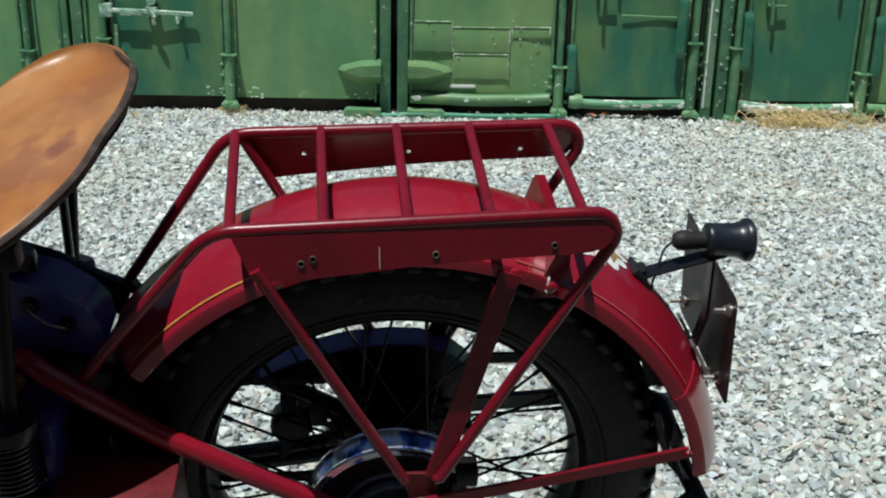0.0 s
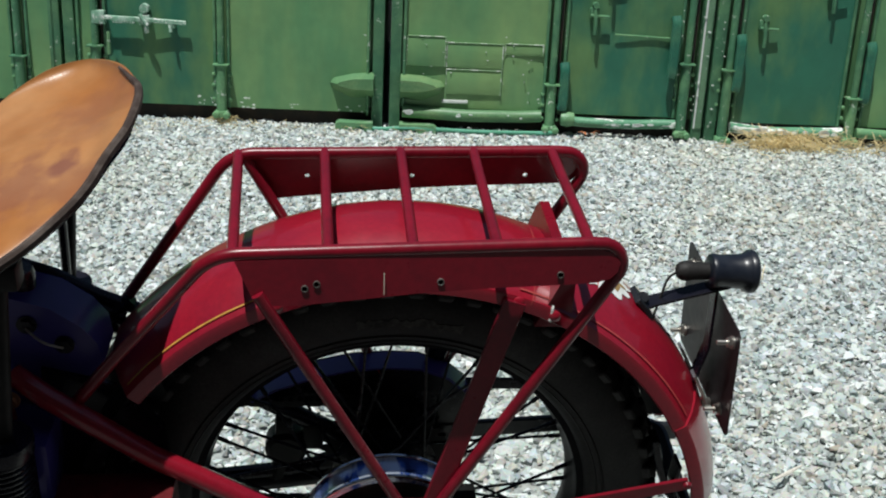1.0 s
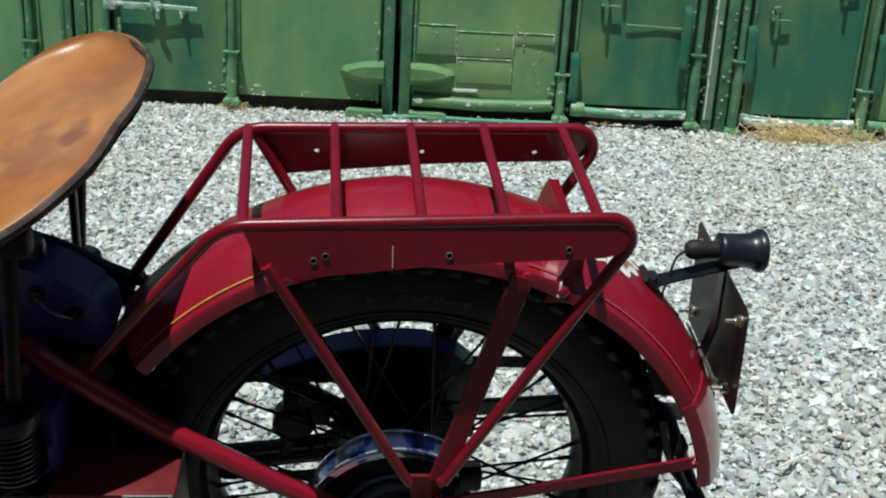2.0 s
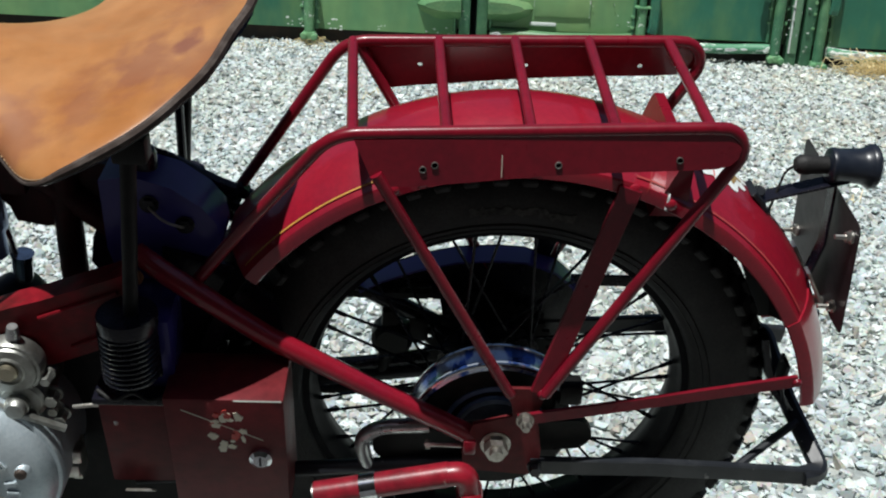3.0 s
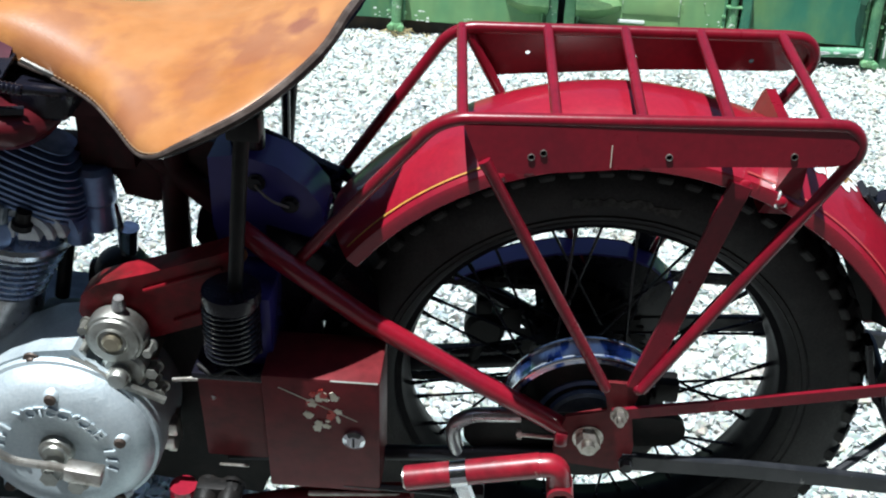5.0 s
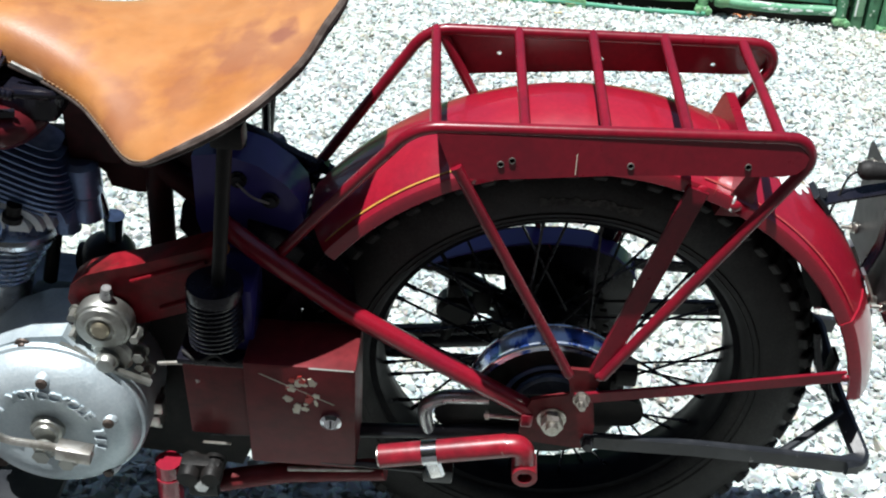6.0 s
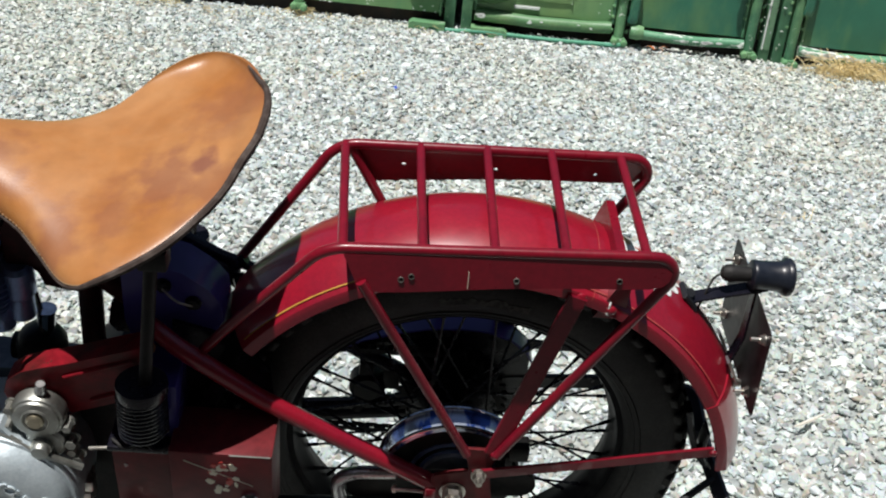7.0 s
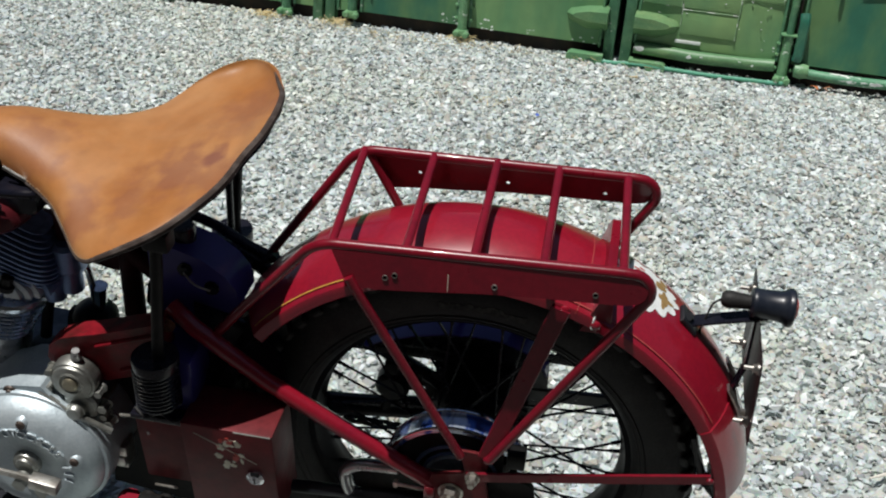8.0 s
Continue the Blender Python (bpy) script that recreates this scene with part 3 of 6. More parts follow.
    part("drum_disc", lathe([(0.0, -0.078), (0.046, -0.078), (0.049, -0.075), (0.049, -0.068)], 40, c), OILY, drum, "grey inner disc")
    for r, y in ((0.050, -0.0735), (0.064, -0.0722)):
        part("ring", lathe([(r - 0.003, y + 0.003), (r - 0.003, y), (r + 0.003, y), (r + 0.003, y + 0.003)], 48, c, closed=True), FIN, drum)
    # far side: toothed sprocket
    sp = bmesh.new()
    teeth = 36
    outline = []
    for k in range(teeth * 4):
        r = 0.090 if k % 4 in (0, 1) else 0.081
        outline.append(at_axle(r, 360 * k / (teeth * 4)))
    part("sprocket", prism(outline, 0.090, 0.096), GREASE, bike, "oily toothed rear sprocket")


def chain_run(pts, name):
    """A roller chain: plates and rollers along a line."""
    link = 0.0127
    total = (Vector(pts[1]) - Vector(pts[0])).length
    d = (Vector(pts[1]) - Vector(pts[0])).normalized()
    bms = []
    for k in range(int(total / link)):
        p = Vector(pts[0]) + d * link * (k + 0.5)
        q = p + d * link
        w = 0.0042 if k % 2 else 0.0058
        for s in (-1, 1):
            bms.append(sweep([p - d * 0.003 + Vector((0, s * w, 0)), q + d * 0.003 + Vector((0, s * w, 0))], 0, flat=(0.0016, 0.0095)))
        bms.append(sweep([p + Vector((0, -0.006, 0)), p + Vector((0, 0.006, 0))], 0.0038, 6))
    return part(name, joined(*bms), GREASE, bike, "oily steel roller chain")


def make_drive():
    # sheet guard over the far-side chain and sprocket
    top = [(-0.44, 0.440), (-0.30, 0.444), (-0.206, 0.448), (-0.180, 0.454), (-0.150, 0.472), (-0.10, 0.492), (-0.05, 0.505), (0.0, 0.509), (0.04, 0.507), (0.08, 0.492), (0.105, 0.470), (0.115, 0.45), (0.117, 0.40), (0.118, 0.33)]
    low = [(0.08, 0.30), (0.0, 0.31), (-0.045, 0.325), (-0.062, 0.37), (-0.072, 0.430), (-0.19, 0.435), (-0.44, 0.430)]
    guard = part("chain_guard", prism(top + low, 0.106, 0.110), BLACK, bike, "glossy black chain guard")
    edge = [Vector((x, 0.0, z)) for x, z in top[3:12]]
    bm = bmesh.new()
    a = [bm.verts.new((p.x, 0.070, p.z)) for p in edge]
    b = [bm.verts.new((p.x, 0.1085, p.z)) for p in edge]
    for k in range(len(a) - 1):
        bm.faces.new((a[k], a[k + 1], b[k + 1], b[k]))
    part("guard_flange", thick(bm, 0.003), NAVY, guard, "blue-black rolled edge of the guard")
    chain_run([(-0.44, 0.093, 0.436), (0.01, 0.093, 0.438)], "chain")
    chain_run([(-0.44, 0.093, 0.272), (0.0, 0.093, 0.264)], "chain")
    # far chain stay, brake rod and speed drive on it
    part("chain_stay", sweep([(-0.40, 0.100, 0.300), (-0.235, 0.100, 0.302), (-0.155, 0.100, 0.312), (-0.02, 0.102, 0.335)], 0.0115), BLACK, bike, "black frame tube")
    lump = joined(lathe([(0.0, -0.02), (0.022, -0.02), (0.029, -0.012), (0.029, 0.012), (0.02, 0.02), (0, 0.02)], 20, (-0.135, 0.098, 0.362)),
                  box(-0.150, -0.126, 0.084, 0.108, 0.38, 0.412, 0.006), box(-0.112, -0.085, 0.085, 0.108, 0.36, 0.40, 0.005),
                  sweep([(-0.150, 0.098, 0.30), (-0.135, 0.098, 0.36)], 0.012))
    part("drive_gearbox", lump, GREASE, bike, "small oily black gearbox on the far frame tube")


def make_fender():
    """Deep rolled mudguard: skirt, shoulder and crown swept round the wheel."""
    half = [(0.3730, 0.0865), (0.375, 0.0885), (0.3865, 0.0880), (0.3900, 0.0872), (0.3932, 0.0835), (0.4023, 0.072), (0.4112, 0.056), (0.4186, 0.036), (0.4220, 0.016), (0.423, 0.0)]

    def ring(r, deg):      # the mudguard's own centre lies a little behind the axle
        x, z = at_axle(r, deg)
        return x + 0.008, z
    section = [(r, -y) for r, y in half] + [(r, y) for r, y in half[-2::-1]]
    # centred over the wheel, a little off the frame's middle
    section = [(r, y + 0.010 * ((y + 0.0885) / 0.177) ** 0.7) for r, y in section]

    def skin(a, v):
        k = v * (len(section) - 1)
        i = min(int(k), len(section) - 2)
        w = k - i
        return section[i][0] * (1 - w) + section[i + 1][0] * w, section[i][1] * (1 - w) + section[i + 1][1] * w

    def arcpiece(a0, a1, n, t=0.0, grow=0.0):
        def f(u, v):
            a = a0 + (a1 - a0) * u
            r, y = skin(a, v)
            x, z = ring(r + grow, a)
            return Vector((x, y * (1 + grow * 8), z))
        return thick(grid_surface(f, n, (len(section) - 1) * 2), 0.0022)

    fender = part("rear_fender", arcpiece(29.0, 143, 90), RED, bike, "bright red enamelled rear mudguard with gold pinstripe")
    # black lining inside the mudguard, deeper on the far side
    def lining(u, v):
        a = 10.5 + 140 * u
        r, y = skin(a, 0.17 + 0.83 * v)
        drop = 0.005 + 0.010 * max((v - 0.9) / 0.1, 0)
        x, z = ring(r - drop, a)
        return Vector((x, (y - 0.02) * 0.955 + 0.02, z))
    part("fender_lining", thick(grid_surface(lining, 80, 30), 0.001), GREASE, fender, "black lining inside the mudguard")

    tail = part("fender_tail", arcpiece(9.5, 29.3, 20, grow=0.0016), RED, fender, "hinged red tail of the mudguard")
    for a0, a1, r in ((84, 141.5, 0.3962), (30.5, 72, 0.3962)):
        def f(u, v, a0=a0, a1=a1, r=r):
            rr = r - 0.0006 + 0.0012 * v
            y = 0.0835 - (rr - 0.3932) * 1.264 + 0.0010
            x, z = ring(rr + 0.0008, a0 + (a1 - a0) * u)
            return Vector((x, -y, z))
        part("pinstripe", grid_surface(f, 48, 1), GOLD if a0 > 80 else PIN_DIM, fender, "thin gold pinstripe" if a0 > 80 else "faint pinstripe tinted with the fold's pink highlight")
    # cross stripe and rivets at the tail of the crown
    def g(u, v):
        a = 69.6 - 0.16 * u
        r, y = skin(a, 0.10 + 0.80 * v)
        x, z = ring(r + 0.0011, a)
        return Vector((x, y * 1.01, z))
    part("pinstripe", grid_surface(g, 1, 60), PIN_DIM, fender, "thin gold pinstripe")
    rivet = finish(lathe([(0.0, -0.0035), (0.004, -0.003), (0.0065, -0.001), (0.007, 0.001)], 16), "rivet", RED)
    for a, r in ((71.6, 0.3836), (64.7, 0.3827), (107, 0.383), (112, 0.383)):
        for s in (-1, 1):
            x, z = ring(r, a)
            repeat("rivet", rivet, fender, Matrix.Translation((x, -0.0885 if s < 0 else 0.0985, z)) @ Matrix.Rotation(0 if s < 0 else math.pi, 4, "Z"))
    strap_yz = [(-0.080, 0.672), (-0.091, 0.738), (-0.086, 0.745), (0.088, 0.746), (0.092, 0.740), (0.087, 0.672)]
    bm = bmesh.new()
    ends = [[bm.verts.new((x0 - slope * (0.746 - z), y, z)) for y, z in strap_yz] for x0, slope in ((0.177, 0.34), (0.189, -0.05))]
    bm.faces.new(ends[0])
    bm.faces.new(ends[1][::-1])
    for k in range(len(strap_yz)):
        q = (k + 1) % len(strap_yz)
        bm.faces.new((ends[0][k], ends[0][q], ends[1][q], ends[1][k]))
    part("fender_strap", bevelled(bm, 0.002, 2), RACK_RED, fender, "red strap standing across the mudguard")
    # hinge straps on the tail
    for y in (-0.03, 0.03):
        pts = [(*ring(0.4255, 29 + d),) for d in (-3.2, 0, 3.2)]
        part("hinge", sweep([(x, y, z) for x, z in pts], 0, flat=(0.016, 0.004)), ZINC, fender)
    # worn transfers: plain shapes in their colours, and a white scratch
    def on_crown(a, s, lift):
        r, y = skin(a, s)
        x, z = ring(r + lift, a)
        return Vector((x, y * (1 + lift * 6), z))

    def patch(name, a_c, s_c, da, ds, lobes, depth, lift, mat, label):
        bm = bmesh.new()
        n = 72
        rings = []
        for q in (0.0, 0.35, 0.7, 1.0):
            row = []
            for k in range(n):
                t = math.tau * k / n
                e = q * (1 + depth * abs(math.sin(lobes * t / 2)) - depth * 0.5)
                row.append(bm.verts.new(on_crown(a_c + da * e * math.cos(t), s_c + ds * e * math.sin(t), lift)))
            rings.append(row)
        for a, b in zip(rings, rings[1:]):
            for k in range(n):
                bm.faces.new((a[k], a[(k + 1) % n], b[(k + 1) % n], b[k]))
        bmesh.ops.remove_doubles(bm, verts=bm.verts, dist=1e-6)
        part(name, bm, mat, fender, label)

    patch("transfer", 57.4, 0.50, 7.2, 0.125, 13, 0.22, 0.0010, DECAL_WHITE, "white scalloped sticker on the mudguard")
    for k in range(9):
        patch("transfer_patch", 59.4 + 0.6 * math.sin(k * 2.1), 0.415 + 0.021 * k, 0.75 + 0.35 * (k % 2), 0.0050, 2, 0.2, 0.0016, DECAL_RED, "red strokes of the sticker")
    patch("transfer_patch", 57.9, 0.47, 0.18, 0.085, 2, 0.2, 0.0016, DECAL_RED, "red strokes of the sticker")
    for a_, s_, da_, ds_ in ((53.4, 0.470, 0.8, 0.050), (53.2, 0.475, 1.9, 0.016), (54.4, 0.548, 1.3, 0.024), (53.6, 0.585, 0.9, 0.018), (62.4, 0.575, 0.8, 0.022)):
        patch("transfer_patch", a_, s_, da_, ds_, 3, 0.3, 0.0016, DECAL_GOLD, "brown strokes of the sticker")
    scr = [on_crown(64.5 + 1.3 * math.sin(9 * s), s, 0.0012) for s in np.linspace(0.01, 0.20, 14)]
    part("scratch", sweep(scr, [0.0007 + 0.0011 * abs(math.sin(k * 1.7)) for k in range(14)], 6), DECAL_WHITE, fender, "white scratch through the paint")
    return fender


def make_rack():
    RAIL = 0.0072

    def ry(x, s=-1):       # the near rail runs in a little towards the tail
        return -0.1112 + 0.020 * x if s < 0 else 0.112

    def top(x, s=-1):
        return 0.7878 + 0.038 * x if s < 0 else 0.7988 + 0.031 * x - 0.05 * x * x

    def rail(s):
        leg = [(-0.364, -0.088, 0.566), (-0.311, -0.094, 0.637)] if s < 0 else [(-0.335, 0.082, 0.596)]
        bend = [(0.2060 + 0.0265 * math.cos(radians(q)), ry(0.22, s), top(0.206, s) - 0.0265 + 0.0265 * math.sin(radians(q))) for q in range(75, -41, -12)]
        pts = rounded(leg + [(-0.199, ry(-0.199, s), top(-0.199, s)), (0.196, ry(0.196, s), top(0.196, s))], 0.030, 8) + [Vector(p) for p in bend] + [Vector((0.052, s * 0.117, 0.440))]
        return sweep(pts, RAIL, 14)
    rack = part("luggage_rack", rail(-1), RACK_RED, bike, "maroon painted tubular luggage rack with drilled side plates")
    part("rail", rail(1), RACK_RED, rack)
    for x, xf in ((-0.178, -0.189), (-0.081, -0.0865), (0.0075, 0.0048), (0.096, 0.0933), (0.195, 0.1895)):
        part("crossbar", sweep([(x, ry(x), top(x)), (xf, ry(xf, 1), top(xf, 1))], 0.0062, 12), RACK_RED, rack)

    def plate(s):
        """Side plate with real holes, hanging under the rail."""
        z1 = lambda x: top(x, s) - 0.004
        drop = 0.0 if s < 0 else 0.004
        low = [(-0.110, 0.7275), (-0.06, 0.7325), (0.02, 0.7415), (0.095, 0.7468), (0.18, 0.7510), (0.205, 0.7530), (0.219, 0.7570), (0.227, 0.765), (0.2290, 0.776)]
        outline = [(-0.176, z1(-0.176)), (-0.156, 0.7305), (-0.147, 0.7265)] + [(x, z + drop) for x, z in low] + [(0.220, z1(0.220) - 0.006), (0.206, z1(0.206))]
        bm = bmesh.new()
        lean_out = lambda x, z: ry(x, s) + s * (0.0062 + (0.785 - z) * 0.13)
        vs = [bm.verts.new((x, lean_out(x, z), z)) for x, z in outline]
        edges = [bm.edges.new((a, b)) for a, b in zip(vs, vs[1:] + vs[:1])]
        holes = ((-0.0921, 0.7516), (-0.1044, 0.7466), (0.0373, 0.7542), (0.1647, 0.7620)) if s < 0 else ((-0.1077, 0.7605), (0.0212, 0.7632), (0.1613, 0.7673))
        for hx, hz in holes:
            pts = [(hx + 0.0031 * math.cos(math.tau * k / 14), hz + 0.0031 * math.sin(math.tau * k / 14)) for k in range(14)]
            ring = [bm.verts.new((x, lean_out(x, z), z)) for x, z in pts]
            edges += [bm.edges.new((a, b)) for a, b in zip(ring, ring[1:] + ring[:1])]
        bmesh.ops.triangle_fill(bm, edges=edges, use_beauty=True)
        return thick(bm, 0.0028)
    for s in (-1, 1):
        part("side_plate", plate(s), RACK_RED, rack, "drilled maroon side plate")
    for hx, hz in ((-0.0921, 0.7516), (-0.1044, 0.7466), (0.0373, 0.7542), (0.1647, 0.7620)):
        # added dark cup in place of the shade seen through the hole
        cup = lathe([(0.0, 0.008), (0.0050, 0.008), (0.0054, 0.0015), (0.0050, 0.0012), (0.0046, 0.0065), (0.0, 0.0065)], 16)
        part("hole_shade", moved(cup, Matrix.Translation((hx, ry(hx) - 0.0062 - (0.785 - hz) * 0.13, hz)) @ Matrix.Rotation(radians(-7.4), 4, "X")), GREASE, rack, "dark cup standing in for shade behind the hole")
        part("hole_rim", moved(lathe([(0.0028, 0.0), (0.0030, -0.0018), (0.0037, -0.0016), (0.0039, 0.0)], 18, closed=True), Matrix.Translation((hx, ry(hx) - 0.0062 - (0.785 - hz) * 0.13, hz)) @ Matrix.Rotation(radians(-7.4), 4, "X")), NICKEL, rack, "bare worn rim of the hole")

    part("scratch", sweep([(-0.022, -0.1268, 0.741), (-0.0225, -0.1232, 0.765)], 0.0005, 6), CREAM, rack, "thin upright scratch")
    for x, y, z in ((0.0096, -0.117, 0.4405), (0.0496, -0.116, 0.4395), (-0.149, -0.122, 0.735)):
        bead = lathe([(0.0, -0.0060), (0.0050, -0.004), (0.0072, 0.0), (0.0050, 0.004), (0.0, 0.0060)], 12, (x, y, z))
        part("weld_bead", bead, RACK_RED, rack)
    # struts down to the axle
    for s in (-1, 1):
        part("strut", sweep([(-0.153, -0.1275, 0.741), (0.0096, -0.118, 0.4405)] if s < 0 else [(-0.184, 0.113, 0.790), (-0.1385, 0.105, 0.7128), (0.014, 0.114, 0.430)], 0.0068, 12), RACK_RED, rack)
        # far flat strut and stay are black: their shade is put into the colour
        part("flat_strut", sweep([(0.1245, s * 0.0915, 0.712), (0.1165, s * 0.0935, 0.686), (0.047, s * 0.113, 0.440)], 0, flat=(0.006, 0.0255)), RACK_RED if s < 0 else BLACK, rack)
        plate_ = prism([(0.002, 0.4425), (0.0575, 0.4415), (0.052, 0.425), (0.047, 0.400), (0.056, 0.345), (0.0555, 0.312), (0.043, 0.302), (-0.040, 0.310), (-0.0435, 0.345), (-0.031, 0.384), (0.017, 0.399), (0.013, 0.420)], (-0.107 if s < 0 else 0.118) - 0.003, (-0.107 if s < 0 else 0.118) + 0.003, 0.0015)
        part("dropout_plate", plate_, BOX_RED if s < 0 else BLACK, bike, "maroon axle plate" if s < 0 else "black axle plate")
        part("fender_stay", joined(sweep([(0.022, -0.120, 0.402), (0.20, -0.104, 0.4245), (0.3655, -0.0895, 0.4475)] if s < 0 else [(0.05, 0.110, 0.455), (0.204, 0.104, 0.459), (0.36, 0.0995, 0.46)], 0, flat=(0.005, 0.0175))), RACK_RED if s < 0 else BLACK, bike, "flat maroon mudguard stay" if s < 0 else "flat far mudguard stay, black to carry its shade")
    part("stay_rivet", moved(lathe([(0.0, -0.004), (0.004, -0.0035), (0.006, 0.0)], 14), Matrix.Translation((0.3645, -0.0925, 0.447))), RACK_RED, bike)


def make_frame():
    for s in (-1, 1):
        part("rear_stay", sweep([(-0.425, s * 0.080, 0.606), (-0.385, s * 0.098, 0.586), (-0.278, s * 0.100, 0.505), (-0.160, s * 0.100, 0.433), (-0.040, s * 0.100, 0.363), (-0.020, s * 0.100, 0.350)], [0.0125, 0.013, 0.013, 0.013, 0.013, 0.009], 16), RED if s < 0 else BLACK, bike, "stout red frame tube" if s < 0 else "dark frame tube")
        part("lower_stay", sweep([(-0.46, s * 0.085, 0.262), (0.02, s * 0.098, 0.317)], 0.0105), BLACK_WORN, bike, "worn black lower frame tube")
    part("seat_tube", sweep([(-0.605, 0, 0.720), (-0.555, 0, 0.664), (-0.455, 0, 0.578), (-0.40, 0, 0.53)], 0.0165, 16), SHADED_RED, bike, "maroon frame tube coloured dark for the saddle's shade")
    part("seat_post", sweep([(-0.520, 0, 0.700), (-0.527, 0, 0.46)], 0.0165, 16), SHADED_RED, bike, "upright frame tube coloured dark for the saddle's shade")
    part("top_tube", sweep([(-1.02, 0, 0.845), (-0.640, 0, 0.765), (-0.50, 0, 0.735)], 0.018, 16), BOX_RED, bike, "maroon top frame tube")
    part("front_down_tube", sweep([(-1.02, 0, 0.80), (-0.93, 0, 0.30), (-0.88, 0, 0.25), (-0.46, 0, 0.25)], 0.016, 14), BLACK, bike, "black front frame tube")
    for y in (0.080,):
        part("saddle_link", sweep([(-0.455, y, 0.656), (-0.412, y, 0.640), (-0.360, y, 0.610), (-0.308, y, 0.588)], 0.0085, 10), BLACK, bike, "black steel saddle link")
    part("link_clamp", joined(sweep([(-0.392, 0.080, 0.612), (-0.334, 0.080, 0.577)], 0.0105, 10), sweep([(-0.342, 0.080, 0.590), (-0.322, 0.080, 0.606)], 0.0095, 10), sweep([(-0.334, 0.080, 0.577), (-0.322, 0.060, 0.545)], 0.009, 10)), BLACK, bike)
    # axle nut, bolts, adjuster
    nut = moved(hexbolt(0.0148, 0.017), Matrix.Translation((-0.0015, -0.110, 0.3535)))
    part("axle_nut", nut, ZINC, bike, "bright hexagon axle nut")
    part("axle_bolt", sweep([(-0.0015, -0.120, 0.3535), (-0.0015, -0.134, 0.3535)], 0.0085, 12), ZINC, bike)
    b = joined(moved(hexbolt(0.0085, 0.010), Matrix.Translation((0.0305, -0.122, 0.4035))), sweep([(0.0305, -0.12, 0.4035), (0.0305, -0.140, 0.4035)], 0.0045, 10))
    part("stay_bolt", b, ZINC, bike, "zinc bolt through the stay")
    ad = joined(sweep([(-0.090, -0.107, 0.348), (-0.028, -0.107, 0.346)], 0.0028, 8), moved(hexbolt(0.0065, 0.007, False), Matrix.Translation((-0.090, -0.107, 0.348)) @ Matrix.Rotation(radians(90), 4, "Z")))
    part("chain_adjuster", ad, ZINC, bike, "threaded adjuster bolt")
    part("adjuster_lug", box(-0.042, -0.026, -0.115, -0.100, 0.338, 0.360, 0.003), RED, bike)
    # brake torque plate with the bright bent tube round its end
    oval = arc(-0.131, 0.329, 0.0245, 90, 270, 10) + arc(0.098, 0.353, 0.0235, -90, 90, 10)
    part("torque_plate", prism(oval, -0.090, -0.078, 0.003), GREASE, bike, "black brake torque plate")
    part("brake_block", joined(box(0.075, 0.103, -0.094, -0.066, 0.404, 0.432, 0.004), box(0.070, 0.082, -0.090, -0.07, 0.39, 0.41, 0.003)), GREASE, bike, "black block at the end of the brake band")
    tube = rounded([(-0.085, -0.093, 0.367), (-0.146, -0.093, 0.363), (-0.170, -0.093, 0.345), (-0.166, -0.093, 0.312), (-0.152, -0.093, 0.280), (-0.146, -0.093, 0.25)], 0.020, 6)
    part("bent_pipe", sweep(tube, 0.0098, 16), ALLOY, bike, "bright bent pipe in front of the brake")
    # foot peg
    peg = sweep([(-0.222, -0.160, 0.312), (-0.060, -0.160, 0.349)], 0.0155, 16)
    arm = sweep(rounded([(-0.085, -0.160, 0.3435), (-0.040, -0.160, 0.352), (-0.0335, -0.160, 0.314)], 0.015), 0.0148, 14)
    pg = part("foot_peg", joined(peg, arm), PEG_RED, bike, "red painted foot peg tube with worn end")
    part("peg_eye", lathe([(0.0165, -0.018), (0.0165, 0.018), (0.0095, 0.018), (0.0095, -0.018)], 24, (-0.0335, -0.160, 0.3105), closed=True), PEG_RED, pg)
    part("peg_end", sweep([(-0.2245, -0.160, 0.3115), (-0.2215, -0.160, 0.3121)], 0.0135, 16), ZINC, pg)
    d = Vector((0.162, 0, 0.037)).normalized()
    c0 = Vector((-0.157, -0.160, 0.3268))
    part("clamp", joined(sweep([c0 - d * 0.010, c0 + d * 0.010], 0.0172, 18), sweep([(-0.156, -0.160, 0.318), (-0.146, -0.160, 0.288)], 0, flat=(0.016, 0.022))), CHROME, pg, "bright clamp round the peg")
    part("peg_bracket", joined(box(-0.165, -0.125, -0.160, -0.085, 0.268, 0.292, 0.004), sweep([(-0.30, -0.150, 0.284), (-0.155, -0.150, 0.281)], 0.004, 8)), BLACK_WORN, bike)
    # rear stand, folded up
    st = [sweep([(0.044, -0.108, 0.317), (0.20, -0.108, 0.317), (0.30, -0.108, 0.313), (0.418, -0.108, 0.306)], 0, flat=(0.010, 0.026)), sweep([(0.06, 0.108, 0.374), (0.25, 0.108, 0.388), (0.418, 0.108, 0.372)], 0, flat=(0.010, 0.026))]
    stand = part("rear_stand", st[0], BLACK_WORN, bike, "folded black rear stand with worn paint")
    part("stand_leg", st[1], BLACK_WORN, stand)
    part("stand_foot", sweep(rounded([(0.396, -0.108, 0.306), (0.424, -0.100, 0.308), (0.398, 0.0, 0.345), (0.388, 0.100, 0.380), (0.360, 0.108, 0.384)], 0.02), 0, flat=(0.024, 0.022)), BLACK_WORN, stand)
    part("stand_brace", sweep([(0.310, -0.104, 0.316), (0.402, -0.040, 0.338)], 0.0058, 8), BLACK_WORN, stand)
    part("stand_pivot", moved(hexbolt(0.0075, 0.012), Matrix.Translation((0.050, -0.113, 0.319))), BLACK_WORN, stand, "rusty pivot bolt")
